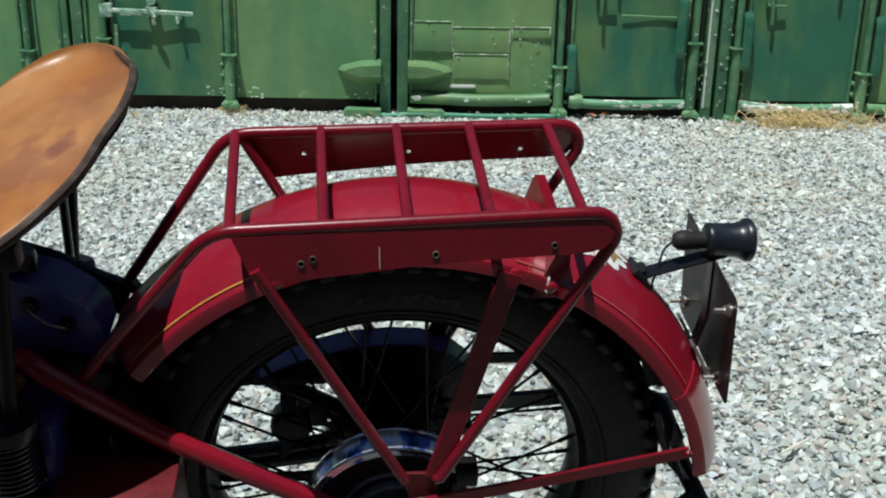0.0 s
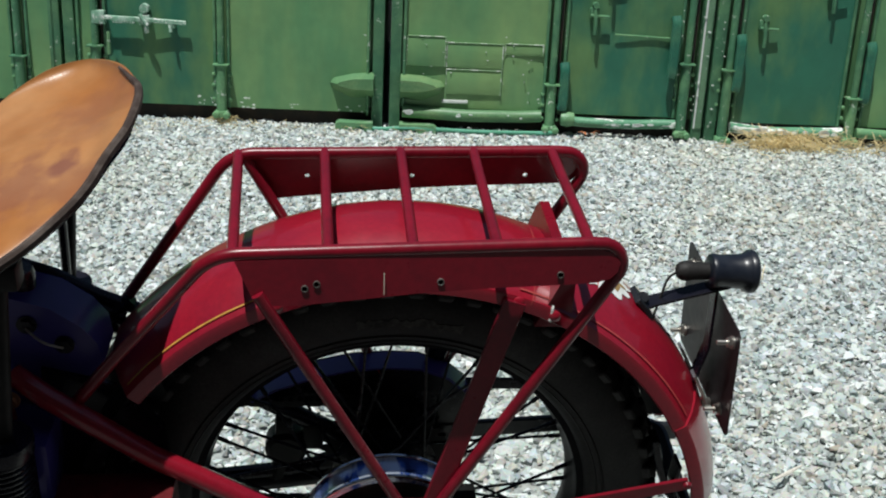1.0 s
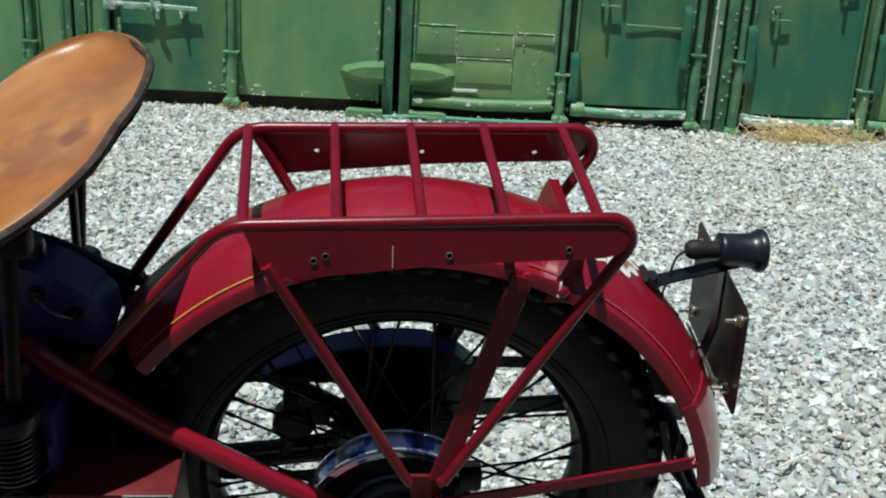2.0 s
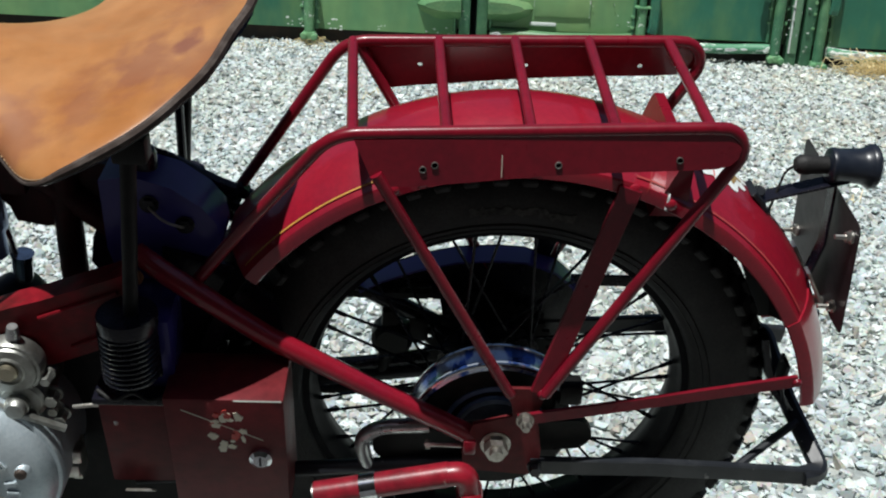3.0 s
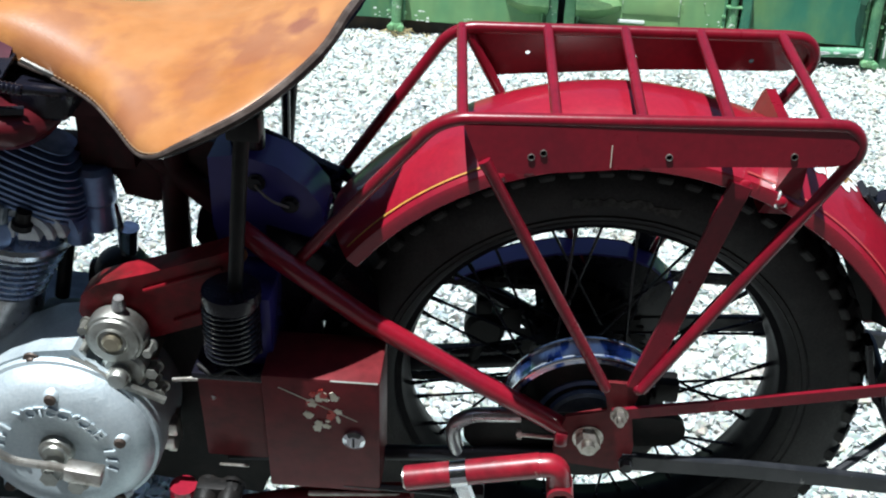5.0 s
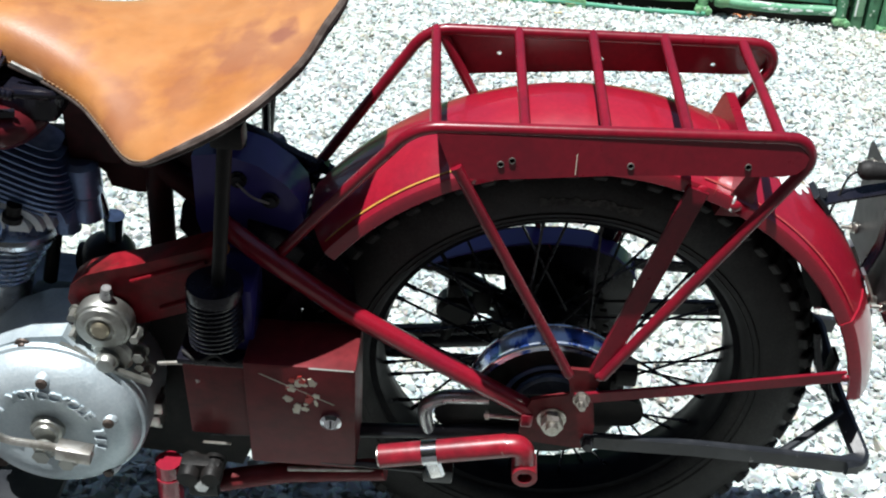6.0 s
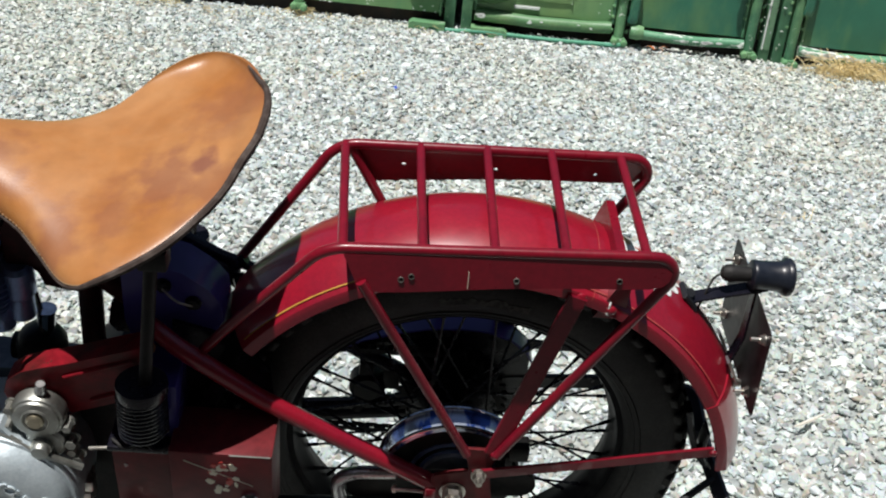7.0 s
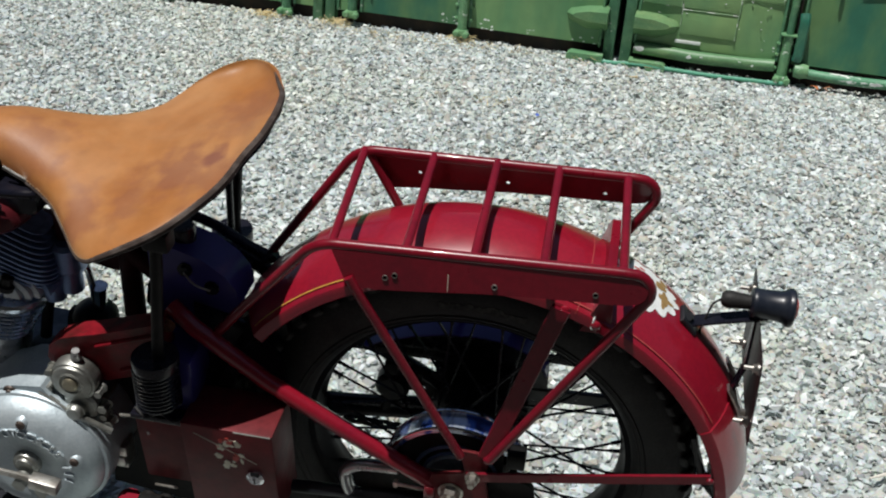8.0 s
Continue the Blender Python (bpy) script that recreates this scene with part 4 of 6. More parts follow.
    part("stand_strap", sweep([(0.338, -0.02, 0.466), (0.350, -0.02, 0.425), (0.366, -0.02, 0.382), (0.394, -0.02, 0.348)], 0, flat=(0.026, 0.010)), BLACK, bike, "black strap holding up the stand")
    part("stand_clip", sweep(rounded([(0.376, -0.02, 0.425), (0.374, -0.02, 0.385), (0.388, -0.02, 0.352)], 0.01), 0, flat=(0.03, 0.005)), BLACK, bike)


def make_tail():
    # bracket arm, lamp and number plate
    part("lamp_bracket", sweep([(0.296, 0.0, 0.650), (0.310, 0.0, 0.657), (0.345, 0.0, 0.668), (0.400, 0.0, 0.684)], 0, flat=(0.024, 0.004)), BLACK, bike, "flat black lamp bracket")
    part("bracket_foot", joined(sweep([(0.288, 0.0, 0.667), (0.300, 0.0, 0.654), (0.307, 0.0, 0.643)], 0, flat=(0.034, 0.008)), moved(hexbolt(0.006, 0.006), Matrix.Translation((0.297, -0.004, 0.664)) @ Matrix.Rotation(radians(-40), 4, "X"))), BLACK_WORN, bike, "worn foot of the lamp bracket")
    part("plate_strut", sweep([(0.385, -0.002, 0.676), (0.386, -0.010, 0.60), (0.374, -0.012, 0.545)], 0, flat=(0.020, 0.004)), BLACK, bike)
    lamp = part("tail_lamp", lathe([(0.0, 0.374), (0.016, 0.374), (0.0205, 0.3765), (0.0212, 0.378), (0.0212, 0.3825), (0.0204, 0.3845), (0.0206, 0.402), (0.0212, 0.412), (0.0226, 0.4180), (0.0254, 0.4215), (0.0266, 0.4240), (0.0266, 0.4285), (0.0245, 0.431), (0.0, 0.431)], 40, (0, 0.004, 0.698), "x"), LAMP, bike, "small black tail lamp")
    part("lamp_socket", lathe([(0.0, 0.335), (0.008, 0.336), (0.0115, 0.341), (0.0125, 0.348), (0.0112, 0.355), (0.0102, 0.374), (0.0, 0.375)], 24, (0, 0.004, 0.698), "x"), RUBBER, lamp, "grey rubber bulb socket")
    part("lamp_lens", lathe([(0.0, 0.438), (0.012, 0.436), (0.018, 0.432), (0.0205, 0.430)], 28, (0, 0.004, 0.698), "x"), DECAL_RED, lamp, "red lens")
    part("lamp_wire", sweep(rounded([(0.337, 0.004, 0.697), (0.326, 0.004, 0.688), (0.318, -0.002, 0.655), (0.316, 0.004, 0.63), (0.345, 0.01, 0.60)], 0.02), 0.0016, 8), RUBBER, bike, "thin black lamp wire")
    plate = part("number_plate", thick(plate_outline(), 0.0012), TIN, bike, "dark back of a small metal number plate")
    for y, z in ((-0.066, 0.642), (-0.056, 0.537), (0.103, 0.548), (0.103, 0.65)):
        bolt = joined(moved(hexbolt(0.0062, 0.007), Matrix.Identity(4)), sweep([(0, 0, 0), (0, -0.019, 0)], 0.003, 8))
        part("plate_bolt", moved(bolt, Matrix.Translation((plate_x(z) - 0.001, y, z)) @ Matrix.Rotation(radians(-90), 4, "Z")), ZINC, plate, "zinc plate bolt")
    for z in (0.52, 0.50):
        part("plate_catch", moved(hexbolt(0.006, 0.009), Matrix.Translation((*((0.392), -0.02), z)) @ Matrix.Rotation(radians(90), 4, "Z")), ZINC, bike)


def plate_x(z):
    return 0.392 + (0.675 - z) * 0.06


def plate_outline():
    bm = bmesh.new()
    pts = []
    for cy, cz, a0 in ((-0.074, 0.655, 90), (-0.079, 0.527, 180), (0.112, 0.534, 270), (0.118, 0.664, 0)):
        for k in range(6):
            a = radians(a0 + 90 * k / 5)
            pts.append((cy + 0.010 * math.cos(a), cz + 0.010 * math.sin(a)))
    bm.faces.new([bm.verts.new((plate_x(z), y, z)) for y, z in pts])
    return bm


def make_saddle():
    """Sprung solo saddle: long nose, dropped thigh flaps and a high rolled cantle."""
    #        x, near half-width, centre height, near edge height before the roll, far half-width, far edge height
    rows = [(-0.735, 0.010, 0.822, 0.812, 0.010, 0.812), (-0.728, 0.030, 0.831, 0.812, 0.028, 0.812), (-0.71, 0.038, 0.838, 0.806, 0.042, 0.812), (-0.67, 0.052, 0.840, 0.797, 0.055, 0.810),
            (-0.62, 0.074, 0.836, 0.793, 0.063, 0.806), (-0.57, 0.106, 0.830, 0.790, 0.075, 0.804), (-0.535, 0.143, 0.826, 0.789, 0.094, 0.806), (-0.500, 0.184, 0.824, 0.787, 0.120, 0.815),
            (-0.474, 0.205, 0.826, 0.798, 0.139, 0.830), (-0.45, 0.207, 0.831, 0.810, 0.152, 0.848), (-0.415, 0.196, 0.842, 0.823, 0.166, 0.868), (-0.380, 0.176, 0.854, 0.836, 0.174, 0.879),
            (-0.349, 0.149, 0.865, 0.851, 0.155, 0.888), (-0.322, 0.117, 0.876, 0.867, 0.118, 0.896), (-0.304, 0.080, 0.888, 0.884, 0.078, 0.899), (-0.290, 0.048, 0.895, 0.893, 0.046, 0.900), (-0.285, 0.010, 0.897, 0.896, 0.010, 0.898)]

    def line(u):
        k = u * (len(rows) - 1)
        i = min(int(k), len(rows) - 2)
        f = k - i
        pick = [rows[max(min(i + d, len(rows) - 1), 0)] for d in (-1, 0, 1, 2)]
        return [0.5 * (2 * b + (c - a) * f + (2 * a - 5 * b + 4 * c - d) * f * f + (3 * b - a - 3 * c + d) * f ** 3) for a, b, c, d in zip(*pick)]

    def f(u, v):
        x, w, zc, ze, wf, zf = line(u)
        s = 2 * v - 1
        bend = abs(s) ** (1.7 + 0.9 * min(max((u - 0.5) / 0.25, 0), 1) + 0.7 * min(max(u / 0.12, 0), 1) * min(max((0.55 - u) / 0.2, 0), 1))
        if s < 0:
            y = w * math.sin(s * math.pi / 2 * 0.985)
            return Vector((x, y, zc - 0.004 + (ze - zc + 0.004) * bend + 0.158 * y))     # the near flap hangs lower
        return Vector((x, wf * math.sin(s * math.pi / 2 * 0.985), zc - 0.004 + (zf - zc + 0.004) * bend))
    top = grid_surface(f, 72, 40)
    seat = part("saddle", thick(top, 0.005), LEATHER, bike, "worn tan leather solo saddle with dark rolled edge")
    edge = [f(k / 72, 0.0) for k in range(73)] + [f(k / 72, 1.0) for k in range(72, 58, -1)]
    swell = [min(max((k - 34) / 10, 0), 1) * min(max((86 - k) / 14, 0), 1) for k in range(len(edge))]
    edge = [p + Vector((0.0025 * min(max((k - 46) / 14, 0), 1) * min(max((84 - k) / 10, 0), 1), -0.0030 * w * min(max((68 - k) / 16, 0), 1), -0.0025 + 0.0032 * w)) for k, (p, w) in enumerate(zip(edge, swell))]
    part("edge_welt", sweep(edge, [0.0022 + 0.0032 * w for w in swell], 8), LEATHER_EDGE, seat, "dark rolled leather edge")
    stitch = finish(sweep([(-0.0018, 0, 0), (0.0018, 0, 0)], 0.0006, 6), "stitch", THREAD)
    for k in range(6, 132):
        p, q = f(k / 144, 0.010), f((k + 0.6) / 144, 0.010)
        d = (q - p).normalized()
        m = Matrix.Translation(p + Vector((0, -0.0008, 0.0012))) @ d.to_track_quat("X", "Z").to_matrix().to_4x4()
        repeat("stitch", stitch, seat, m)
    pan = grid_surface(lambda u, v: f(0.06 + 0.9 * u, 0.06 + 0.88 * v) - Vector((0, 0, 0.012)), 24, 12)
    part("seat_pan", thick(pan, 0.003), BLACK, seat, "black steel pan under the leather")
    # spring plunger post under the near flap, and the far one
    for s in (-1, 1):
        y = s * 0.160
        post = part("saddle_post", joined(sweep([(-0.396, y * 0.95, 0.800), (-0.398, y, 0.770), (-0.420, y, 0.540)], 0.0085, 12), box(-0.412, -0.376, y - 0.014, y + 0.014, 0.768, 0.796, 0.005)), GREASE, bike, "black steel saddle post in its spring")
        part("spring_cup", moved(lathe([(0.027, 0.046), (0.0325, 0.047), (0.0335, 0.043), (0.0325, 0.030), (0.029, 0.026), (0.0275, -0.040), (0.024, -0.042), (0.0, -0.042), (0.0, -0.038), (0.024, -0.036)], 32, axis="z"), Matrix.Translation((-0.421, y, 0.533))), BLACK, post, "black spring cup")
        coil = [(-0.423 + 0.0305 * math.cos(t), y + 0.0305 * math.sin(t), 0.493 + 0.0068 * t / math.tau) for t in np.linspace(0, math.tau * 10, 200)]
        part("spring", sweep(coil, 0.0025, 8), BLACK, post, "coiled steel spring")
    part("front_rod", sweep([(-0.405, 0.127, 0.80), (-0.410, 0.127, 0.60)], 0.0058, 10), BLACK, bike, "black steel saddle stay")


def make_boxes():
    # tool box with lock, its lid glint and a worn transfer as plain flakes
    tuck = Matrix.Translation((0, 0.469 * 0.10, 0)) @ Matrix(((1, 0, 0, 0), (0, 1, -0.10, 0), (0, 0, 1, 0), (0, 0, 0, 1)))
    tb = part("tool_box", moved(box(-0.392, -0.254, -0.172, -0.085, 0.276, 0.469, 0.004), tuck), BOX_RED, bike, "red steel tool box with a round lock")
    # bright strip stands in for the sun's glint on the lid lip
    part("lid_glint", box(-0.312, -0.2560, -0.1730, -0.1705, 0.4662, 0.4684, 0.001, 1), NICKEL, tb, "bright strip painting the glint on the lid edge")
    lock = part("lock", lathe([(0.0, -0.0085), (0.0085, -0.0085), (0.0105, -0.007), (0.0135, -0.005), (0.0145, 0.0)], 28, (-0.285, -0.163, 0.374)), CHROME, tb, "round chrome lock")
    part("keyway", box(-0.2864, -0.2836, -0.1725, -0.1705, 0.367, 0.381, 0.0006, 1), BLACK, lock)

    def blob(name, cx, cz, rx, rz, tilt, mat, lift=0.0006, lobes=5, depth=0.15):
        pts = []
        for k in range(28):
            t = math.tau * k / 28
            e = 1 + depth * math.sin(lobes * t + cx * 90)
            u, v = rx * e * math.cos(t), rz * e * math.sin(t)
            pts.append((cx + u * math.cos(tilt) - v * math.sin(tilt), cz + u * math.sin(tilt) + v * math.cos(tilt)))
        part(name, moved(prism(pts, -0.172 - lift - 0.0004, -0.1718), tuck), mat, tb, "worn cream transfer" if mat is CREAM else "worn red transfer")
    flakes = random.Random(23)
    for n in range(30):
        a, r = flakes.uniform(0, math.tau), flakes.uniform(0.2, 1.0) ** 0.5
        blob("transfer", -0.321 + 0.020 * r * math.cos(a), 0.420 + 0.035 * r * math.sin(a), flakes.uniform(0.0025, 0.0065), flakes.uniform(0.002, 0.005), flakes.uniform(0, 3), DECAL_RED if n % 4 == 1 else CREAM, 0.0006 + 0.00002 * n)
    part("transfer", moved(sweep([(-0.372, -0.1724, 0.452), (-0.281, -0.1724, 0.403)], 0, flat=(0.0008, 0.0013)), tuck), CREAM, tb, "thin cream line")
    # battery box and its strap
    bb = part("battery_box", moved(box(-0.474, -0.396, -0.150, -0.05, 0.302, 0.444, 0.004), tuck), BOX_RED, bike, "dark red battery box")
    part("strap", box(-0.478, -0.392, -0.152, -0.05, 0.440, 0.449, 0.002), BLACK, bb)
    part("box_corner", box(-0.455, -0.418, -0.153, -0.149, 0.303, 0.306, 0.001, 1), ZINC, bb)
    part("battery_top", box(-0.462, -0.385, -0.130, -0.04, 0.449, 0.545, 0.006), NAVY, bike, "blue-black box above the battery case")
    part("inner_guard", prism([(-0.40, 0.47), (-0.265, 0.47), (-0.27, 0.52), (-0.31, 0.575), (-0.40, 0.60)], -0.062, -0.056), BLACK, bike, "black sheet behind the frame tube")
    # dark plate added to close a slit that showed sunlit gravel
    part("gap_plate", box(-0.412, -0.352, 0.032, 0.050, 0.325, 0.475, 0.006), GREASE, bike, "dark plate added to close a bright gap")
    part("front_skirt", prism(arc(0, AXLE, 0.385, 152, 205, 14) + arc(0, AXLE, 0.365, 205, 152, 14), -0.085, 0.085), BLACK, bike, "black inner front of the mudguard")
    for k, (z, d) in enumerate(((0.452, 0.0), (0.447, 0.006), (0.456, -0.004))):
        pts = rounded([(-0.472, -0.140 + d, z), (-0.45, -0.152 + d, z - 0.008), (-0.43, -0.145 + d, z + 0.004), (-0.41, -0.153 + d, z - 0.006), (-0.392, -0.146 + d, z)], 0.01)
        part("cable", sweep(pts, 0.0022, 8), RUBBER, bb, "thin black cable")
    # oil tank
    ot = part("oil_tank", prism([(-0.464, 0.684), (-0.428, 0.690), (-0.384, 0.676), (-0.352, 0.652), (-0.336, 0.630), (-0.332, 0.602), (-0.350, 0.572), (-0.400, 0.552), (-0.455, 0.556), (-0.464, 0.595)], -0.056, 0.010, 0.010, 3), NAVY, bike, "glossy blue-black oil tank")
    for x, z in ((-0.410, 0.656), (-0.372, 0.630)):
        part("tank_bolt", moved(hexbolt(0.0085, 0.006), Matrix.Translation((x, -0.057, z))), BLACK, ot)
    part("bolt_wire", sweep(rounded([(-0.410, -0.064, 0.656), (-0.392, -0.070, 0.640), (-0.372, -0.064, 0.630)], 0.01), 0.0016, 6), ZINC, ot, "locking wire between the bolts")
    part("cap", lathe([(0.0, 0.706), (0.018, 0.706), (0.02, 0.700), (0.02, 0.675)], 20, (-0.425, -0.02, 0.0), "z"), BLACK, ot)
    # primary chain case with rounded front
    out = [(-0.428, 0.604), (-0.528, 0.562), (-0.566, 0.549), (-0.592, 0.538), (-0.612, 0.520), (-0.620, 0.494), (-0.612, 0.458), (-0.534, 0.458), (-0.428, 0.506)]
    under = Matrix(((1, 0, 0, 0), (0, 1, -0.15, 0.15 * 0.565), (0, 0, 1, 0), (0, 0, 0, 1)))
    pc = part("primary_case", moved(prism(out, -0.118, -0.082, 0.013, 4), under), CASE_RED, bike, "red primary chain case")
    part("case_rib", moved(sweep([(-0.535, -0.119, 0.536), (-0.44, -0.119, 0.578)], 0.003, 8), under), CASE_RED, pc)
    part("case_rib", moved(sweep([(-0.505, -0.119, 0.490), (-0.44, -0.119, 0.522)], 0.003, 8), under), CASE_RED, pc)
    part("case_bolt", moved(hexbolt(0.008, 0.007), Matrix.Translation((-0.425, -0.10, 0.585))), RUST, pc)


def make_engine():
    CX, CZ = -0.6455, 0.3325
    # flywheel cover with a lobe to the front
    disc = arc(CX, CZ, 0.1185, -150, 70, 44)
    out = disc + [(-0.620, 0.464), (-0.666, 0.457), (-0.708, 0.437), (-0.745, 0.408), (-0.768, 0.389), (-0.742, 0.386), (-0.748, 0.35), (-0.752, 0.27)]
    case = part("engine_case", prism(out, -0.143, -0.045, 0.006, 3), CAST, bike, "weathered cast aluminium engine case")
    part("case_wing", prism([(-0.740, 0.395), (-0.80, 0.385), (-0.90, 0.36), (-0.93, 0.30), (-0.90, 0.225), (-0.78, 0.215), (-0.735, 0.26)], -0.125, -0.04, 0.012, 3), OILY, case, "dull blue-grey front half of the case")
    part("case_boss", lathe([(0.0, -0.170), (0.020, -0.169), (0.026, -0.163), (0.029, -0.12)], 28, (-0.722, 0, 0.352)), OILY, case, "grey lever boss")
    profile = [(0.0, -0.1745), (0.028, -0.175), (0.048, -0.1785), (0.060, -0.1815), (0.076, -0.182), (0.084, -0.1795), (0.096, -0.174), (0.1035, -0.167), (0.1095, -0.158), (0.1130, -0.148), (0.1130, -0.138), (0.0, -0.138)]
    cover = part("flywheel_cover", lathe(profile, 80, (CX, 0, CZ)), CAST, case, "round cast aluminium cover with raised bars")
    part("cover_rim", lathe([(0.1125, -0.150), (0.1165, -0.1485), (0.1185, -0.144), (0.1185, -0.138), (0.1125, -0.138)], 80, (CX, 0, CZ), closed=True), CAST, cover)
    # the cast words round the cover: a readable one, and plain bars for the name before it and the end after it
    rng = random.Random(4)
    for word, angles in (("", range(170, 140, -13)), ("MOTOCYCLE", [117.5 - 10.4 * k for k in range(9)]), ("", range(10, -18, -12))):
        for k, a in enumerate(angles):
            w, h = rng.uniform(0.0040, 0.0052), rng.uniform(0.0074, 0.0082)
            m = Matrix.Translation((CX + 0.0690 * math.cos(radians(a)), -0.1822, CZ - 0.003 + 0.0690 * math.sin(radians(a)))) @ Matrix.Rotation(radians(90 - a), 4, "Y")
            if word:
                part("raised_letter", moved(letter(word[k], 0.0225, 0.0026), m), CAST, cover)
            else:
                part("raised_mark", moved(box(-w * 0.8, w * 0.8, -0.0026, 0.002, -h, h, 0.0012, 1), m), CAST, cover)
    for a, r in ((86, 0.0855), (17, 0.085), (152, 0.092), (-50, 0.103), (225, 0.103)):
        p = (CX + r * math.cos(radians(a)), -0.177 + max(r - 0.088, 0) * 0.75, CZ + r * math.sin(radians(a)))
        boss = lathe([(0.0, -0.004), (0.0075, -0.004), (0.0090, -0.0025), (0.0105, 0.001), (0.013, 0.008)], 20)
        b = part("screw_boss", moved(boss, Matrix.Translation(p)), CAST, cover)
        part("screw", moved(lathe([(0.0, -0.0085), (0.0056, -0.0085), (0.0070, -0.0070), (0.0074, -0.003)], 14), Matrix.Translation(p)), SCREW, cover, "rusty screw head")
    part("screw", lathe([(0.0, -0.1485), (0.0045, -0.1485), (0.0058, -0.147), (0.0062, -0.1455), (0.0105, -0.1450), (0.0115, -0.1420)], 18, (-0.671, 0, 0.4435)), SCREW, case, "rusty screw head in a cast boss")
    part("shaft_collar", lathe([(0.0, -0.189), (0.014, -0.189), (0.0155, -0.186), (0.020, -0.184), (0.0215, -0.181), (0.0225, -0.172)], 28, (CX, 0, CZ + 0.002)), NICKEL, cover)
    # kick lever
    lv = rounded([(-0.860, -0.205, 0.425), (-0.752, -0.209, 0.413), (-0.704, -0.211, 0.360), (-0.684, -0.212, 0.346), (-0.634, -0.212, 0.3415), (-0.600, -0.212, 0.336)], 0.014)
    lever = part("lever", sweep(lv, 0, flat=(0.008, 0.0095)), ZINC, bike, "bright steel control lever")
    part("lever_block", moved(box(-0.022, 0.022, -0.010, 0.010, -0.010, 0.010, 0.002), Matrix.Translation((-0.600, -0.212, 0.3345)) @ Matrix.Rotation(radians(9), 4, "Y")), ZINC, lever)
    part("lever_nut", joined(moved(hexbolt(0.0115, 0.016), Matrix.Translation((CX + 0.0, -0.196, 0.318))), moved(hexbolt(0.0105, 0.012), Matrix.Translation((CX + 0.024, -0.186, 0.292)))), NICKEL, lever)
    # generator
    gx, gz = -0.572, 0.474
    gen = part("generator", joined(lathe([(0.0, -0.139), (0.026, -0.139), (0.030, -0.137), (0.0315, -0.134), (0.0345, -0.133), (0.0365, -0.129), (0.0365, -0.112), (0.033, -0.108), (0.0335, -0.06), (0.0, -0.06)], 40, (gx, 0, gz)),
                                   lathe([(0.0, -0.137), (0.023, -0.137), (0.0275, -0.133), (0.029, -0.126), (0.029, -0.06), (0.0, -0.06)], 32, (gx + 0.007, 0, gz - 0.045)),
                                   box(gx - 0.016, gx + 0.024, -0.136, -0.08, gz - 0.040, gz - 0.010, 0.004)), NICKEL, case, "dull nickel generator with brass cap")
    part("brass_cap", lathe([(0.0, -0.1455), (0.009, -0.1455), (0.0118, -0.143), (0.0125, -0.137)], 24, (gx, 0, gz + 0.002)), BRASS, gen)
    part("cap_ring", lathe([(0.0155, -0.1395), (0.0175, -0.1415), (0.0195, -0.1395), (0.0195, -0.137)], 28, (gx, 0, gz + 0.002), closed=True), NICKEL, gen)
    part("terminal", joined(sweep([(gx + 0.004, -0.118, gz + 0.026), (gx + 0.007, -0.122, gz + 0.046)], [0.0090, 0.0070], 12), sweep([(gx + 0.007, -0.122, gz + 0.042), (gx + 0.009, -0.124, gz + 0.056)], [0.0085, 0.0060], 12)), ALLOY, gen, "bright terminal post")
    part("clamp_screw", joined(lathe([(0.0, -0.153), (0.0105, -0.153), (0.0125, -0.150), (0.0130, -0.145), (0.0145, -0.144), (0.0145, -0.13)], 20, (gx + 0.003, 0, gz - 0.047)),
                               sweep([(gx - 0.052, -0.140, gz - 0.022), (gx - 0.005, -0.146, gz - 0.050), (gx + 0.055, -0.142, gz - 0.080)], 0, flat=(0.008, 0.009))), NICKEL, gen, "dull clamp strap")
    for dx, dz, r in ((0.038, -0.016, 0.0060), (0.040, -0.046, 0.0080), (-0.042, -0.022, 0.007), (0.046, -0.076, 0.0075), (-0.036, 0.012, 0.006), (0.040, -0.062, 0.006)):
        part("fitting", moved(hexbolt(r, 0.018), Matrix.Translation((gx + dx, -0.118, gz + dz))), NICKEL, gen)
    part("cable", sweep(rounded([(gx + 0.06, -0.12, gz - 0.065), (gx + 0.10, -0.125, gz - 0.055), (-0.455, -0.145, 0.405)], 0.02), 0.0028, 8), ZINC, gen, "bare wire")
    part("case_clip", joined(box(-0.541, -0.517, -0.112, -0.09, 0.307, 0.327, 0.004), box(-0.547, -0.522, -0.112, -0.09, 0.283, 0.303, 0.004), box(-0.536, -0.524, -0.10, -0.07, 0.27, 0.32, 0.002)), ZINC, bike, "bright steel clip")
    # rear cylinder: round fins widening upwards, broad head fins above, leaning back
    lean_ = Matrix.Translation((-0.747, -0.02, 0.441)) @ Matrix.Rotation(radians(15.5), 4, "Y")
    cyl = part("cylinder", moved(lathe([(0.0, 0.0), (0.040, 0.0), (0.040, 0.024), (0.030, 0.032), (0.044, 0.130), (0.054, 0.140), (0.054, 0.165), (0.0, 0.17)], 40, axis="z"), lean_), FIN, bike, "finned grey engine cylinder")
    for k in range(7):
        r = 0.0440 + 0.0028 * k
        fin = lathe([(r - 0.018, -0.0012), (r - 0.002, -0.0016), (r, 0.0), (r - 0.002, 0.0016), (r - 0.018, 0.0012)], 48, axis="z")
        part("fin", moved(fin, lean_ @ Matrix.Translation((0, 0, 0.032 + 0.0110 * k))), BARREL, cyl)
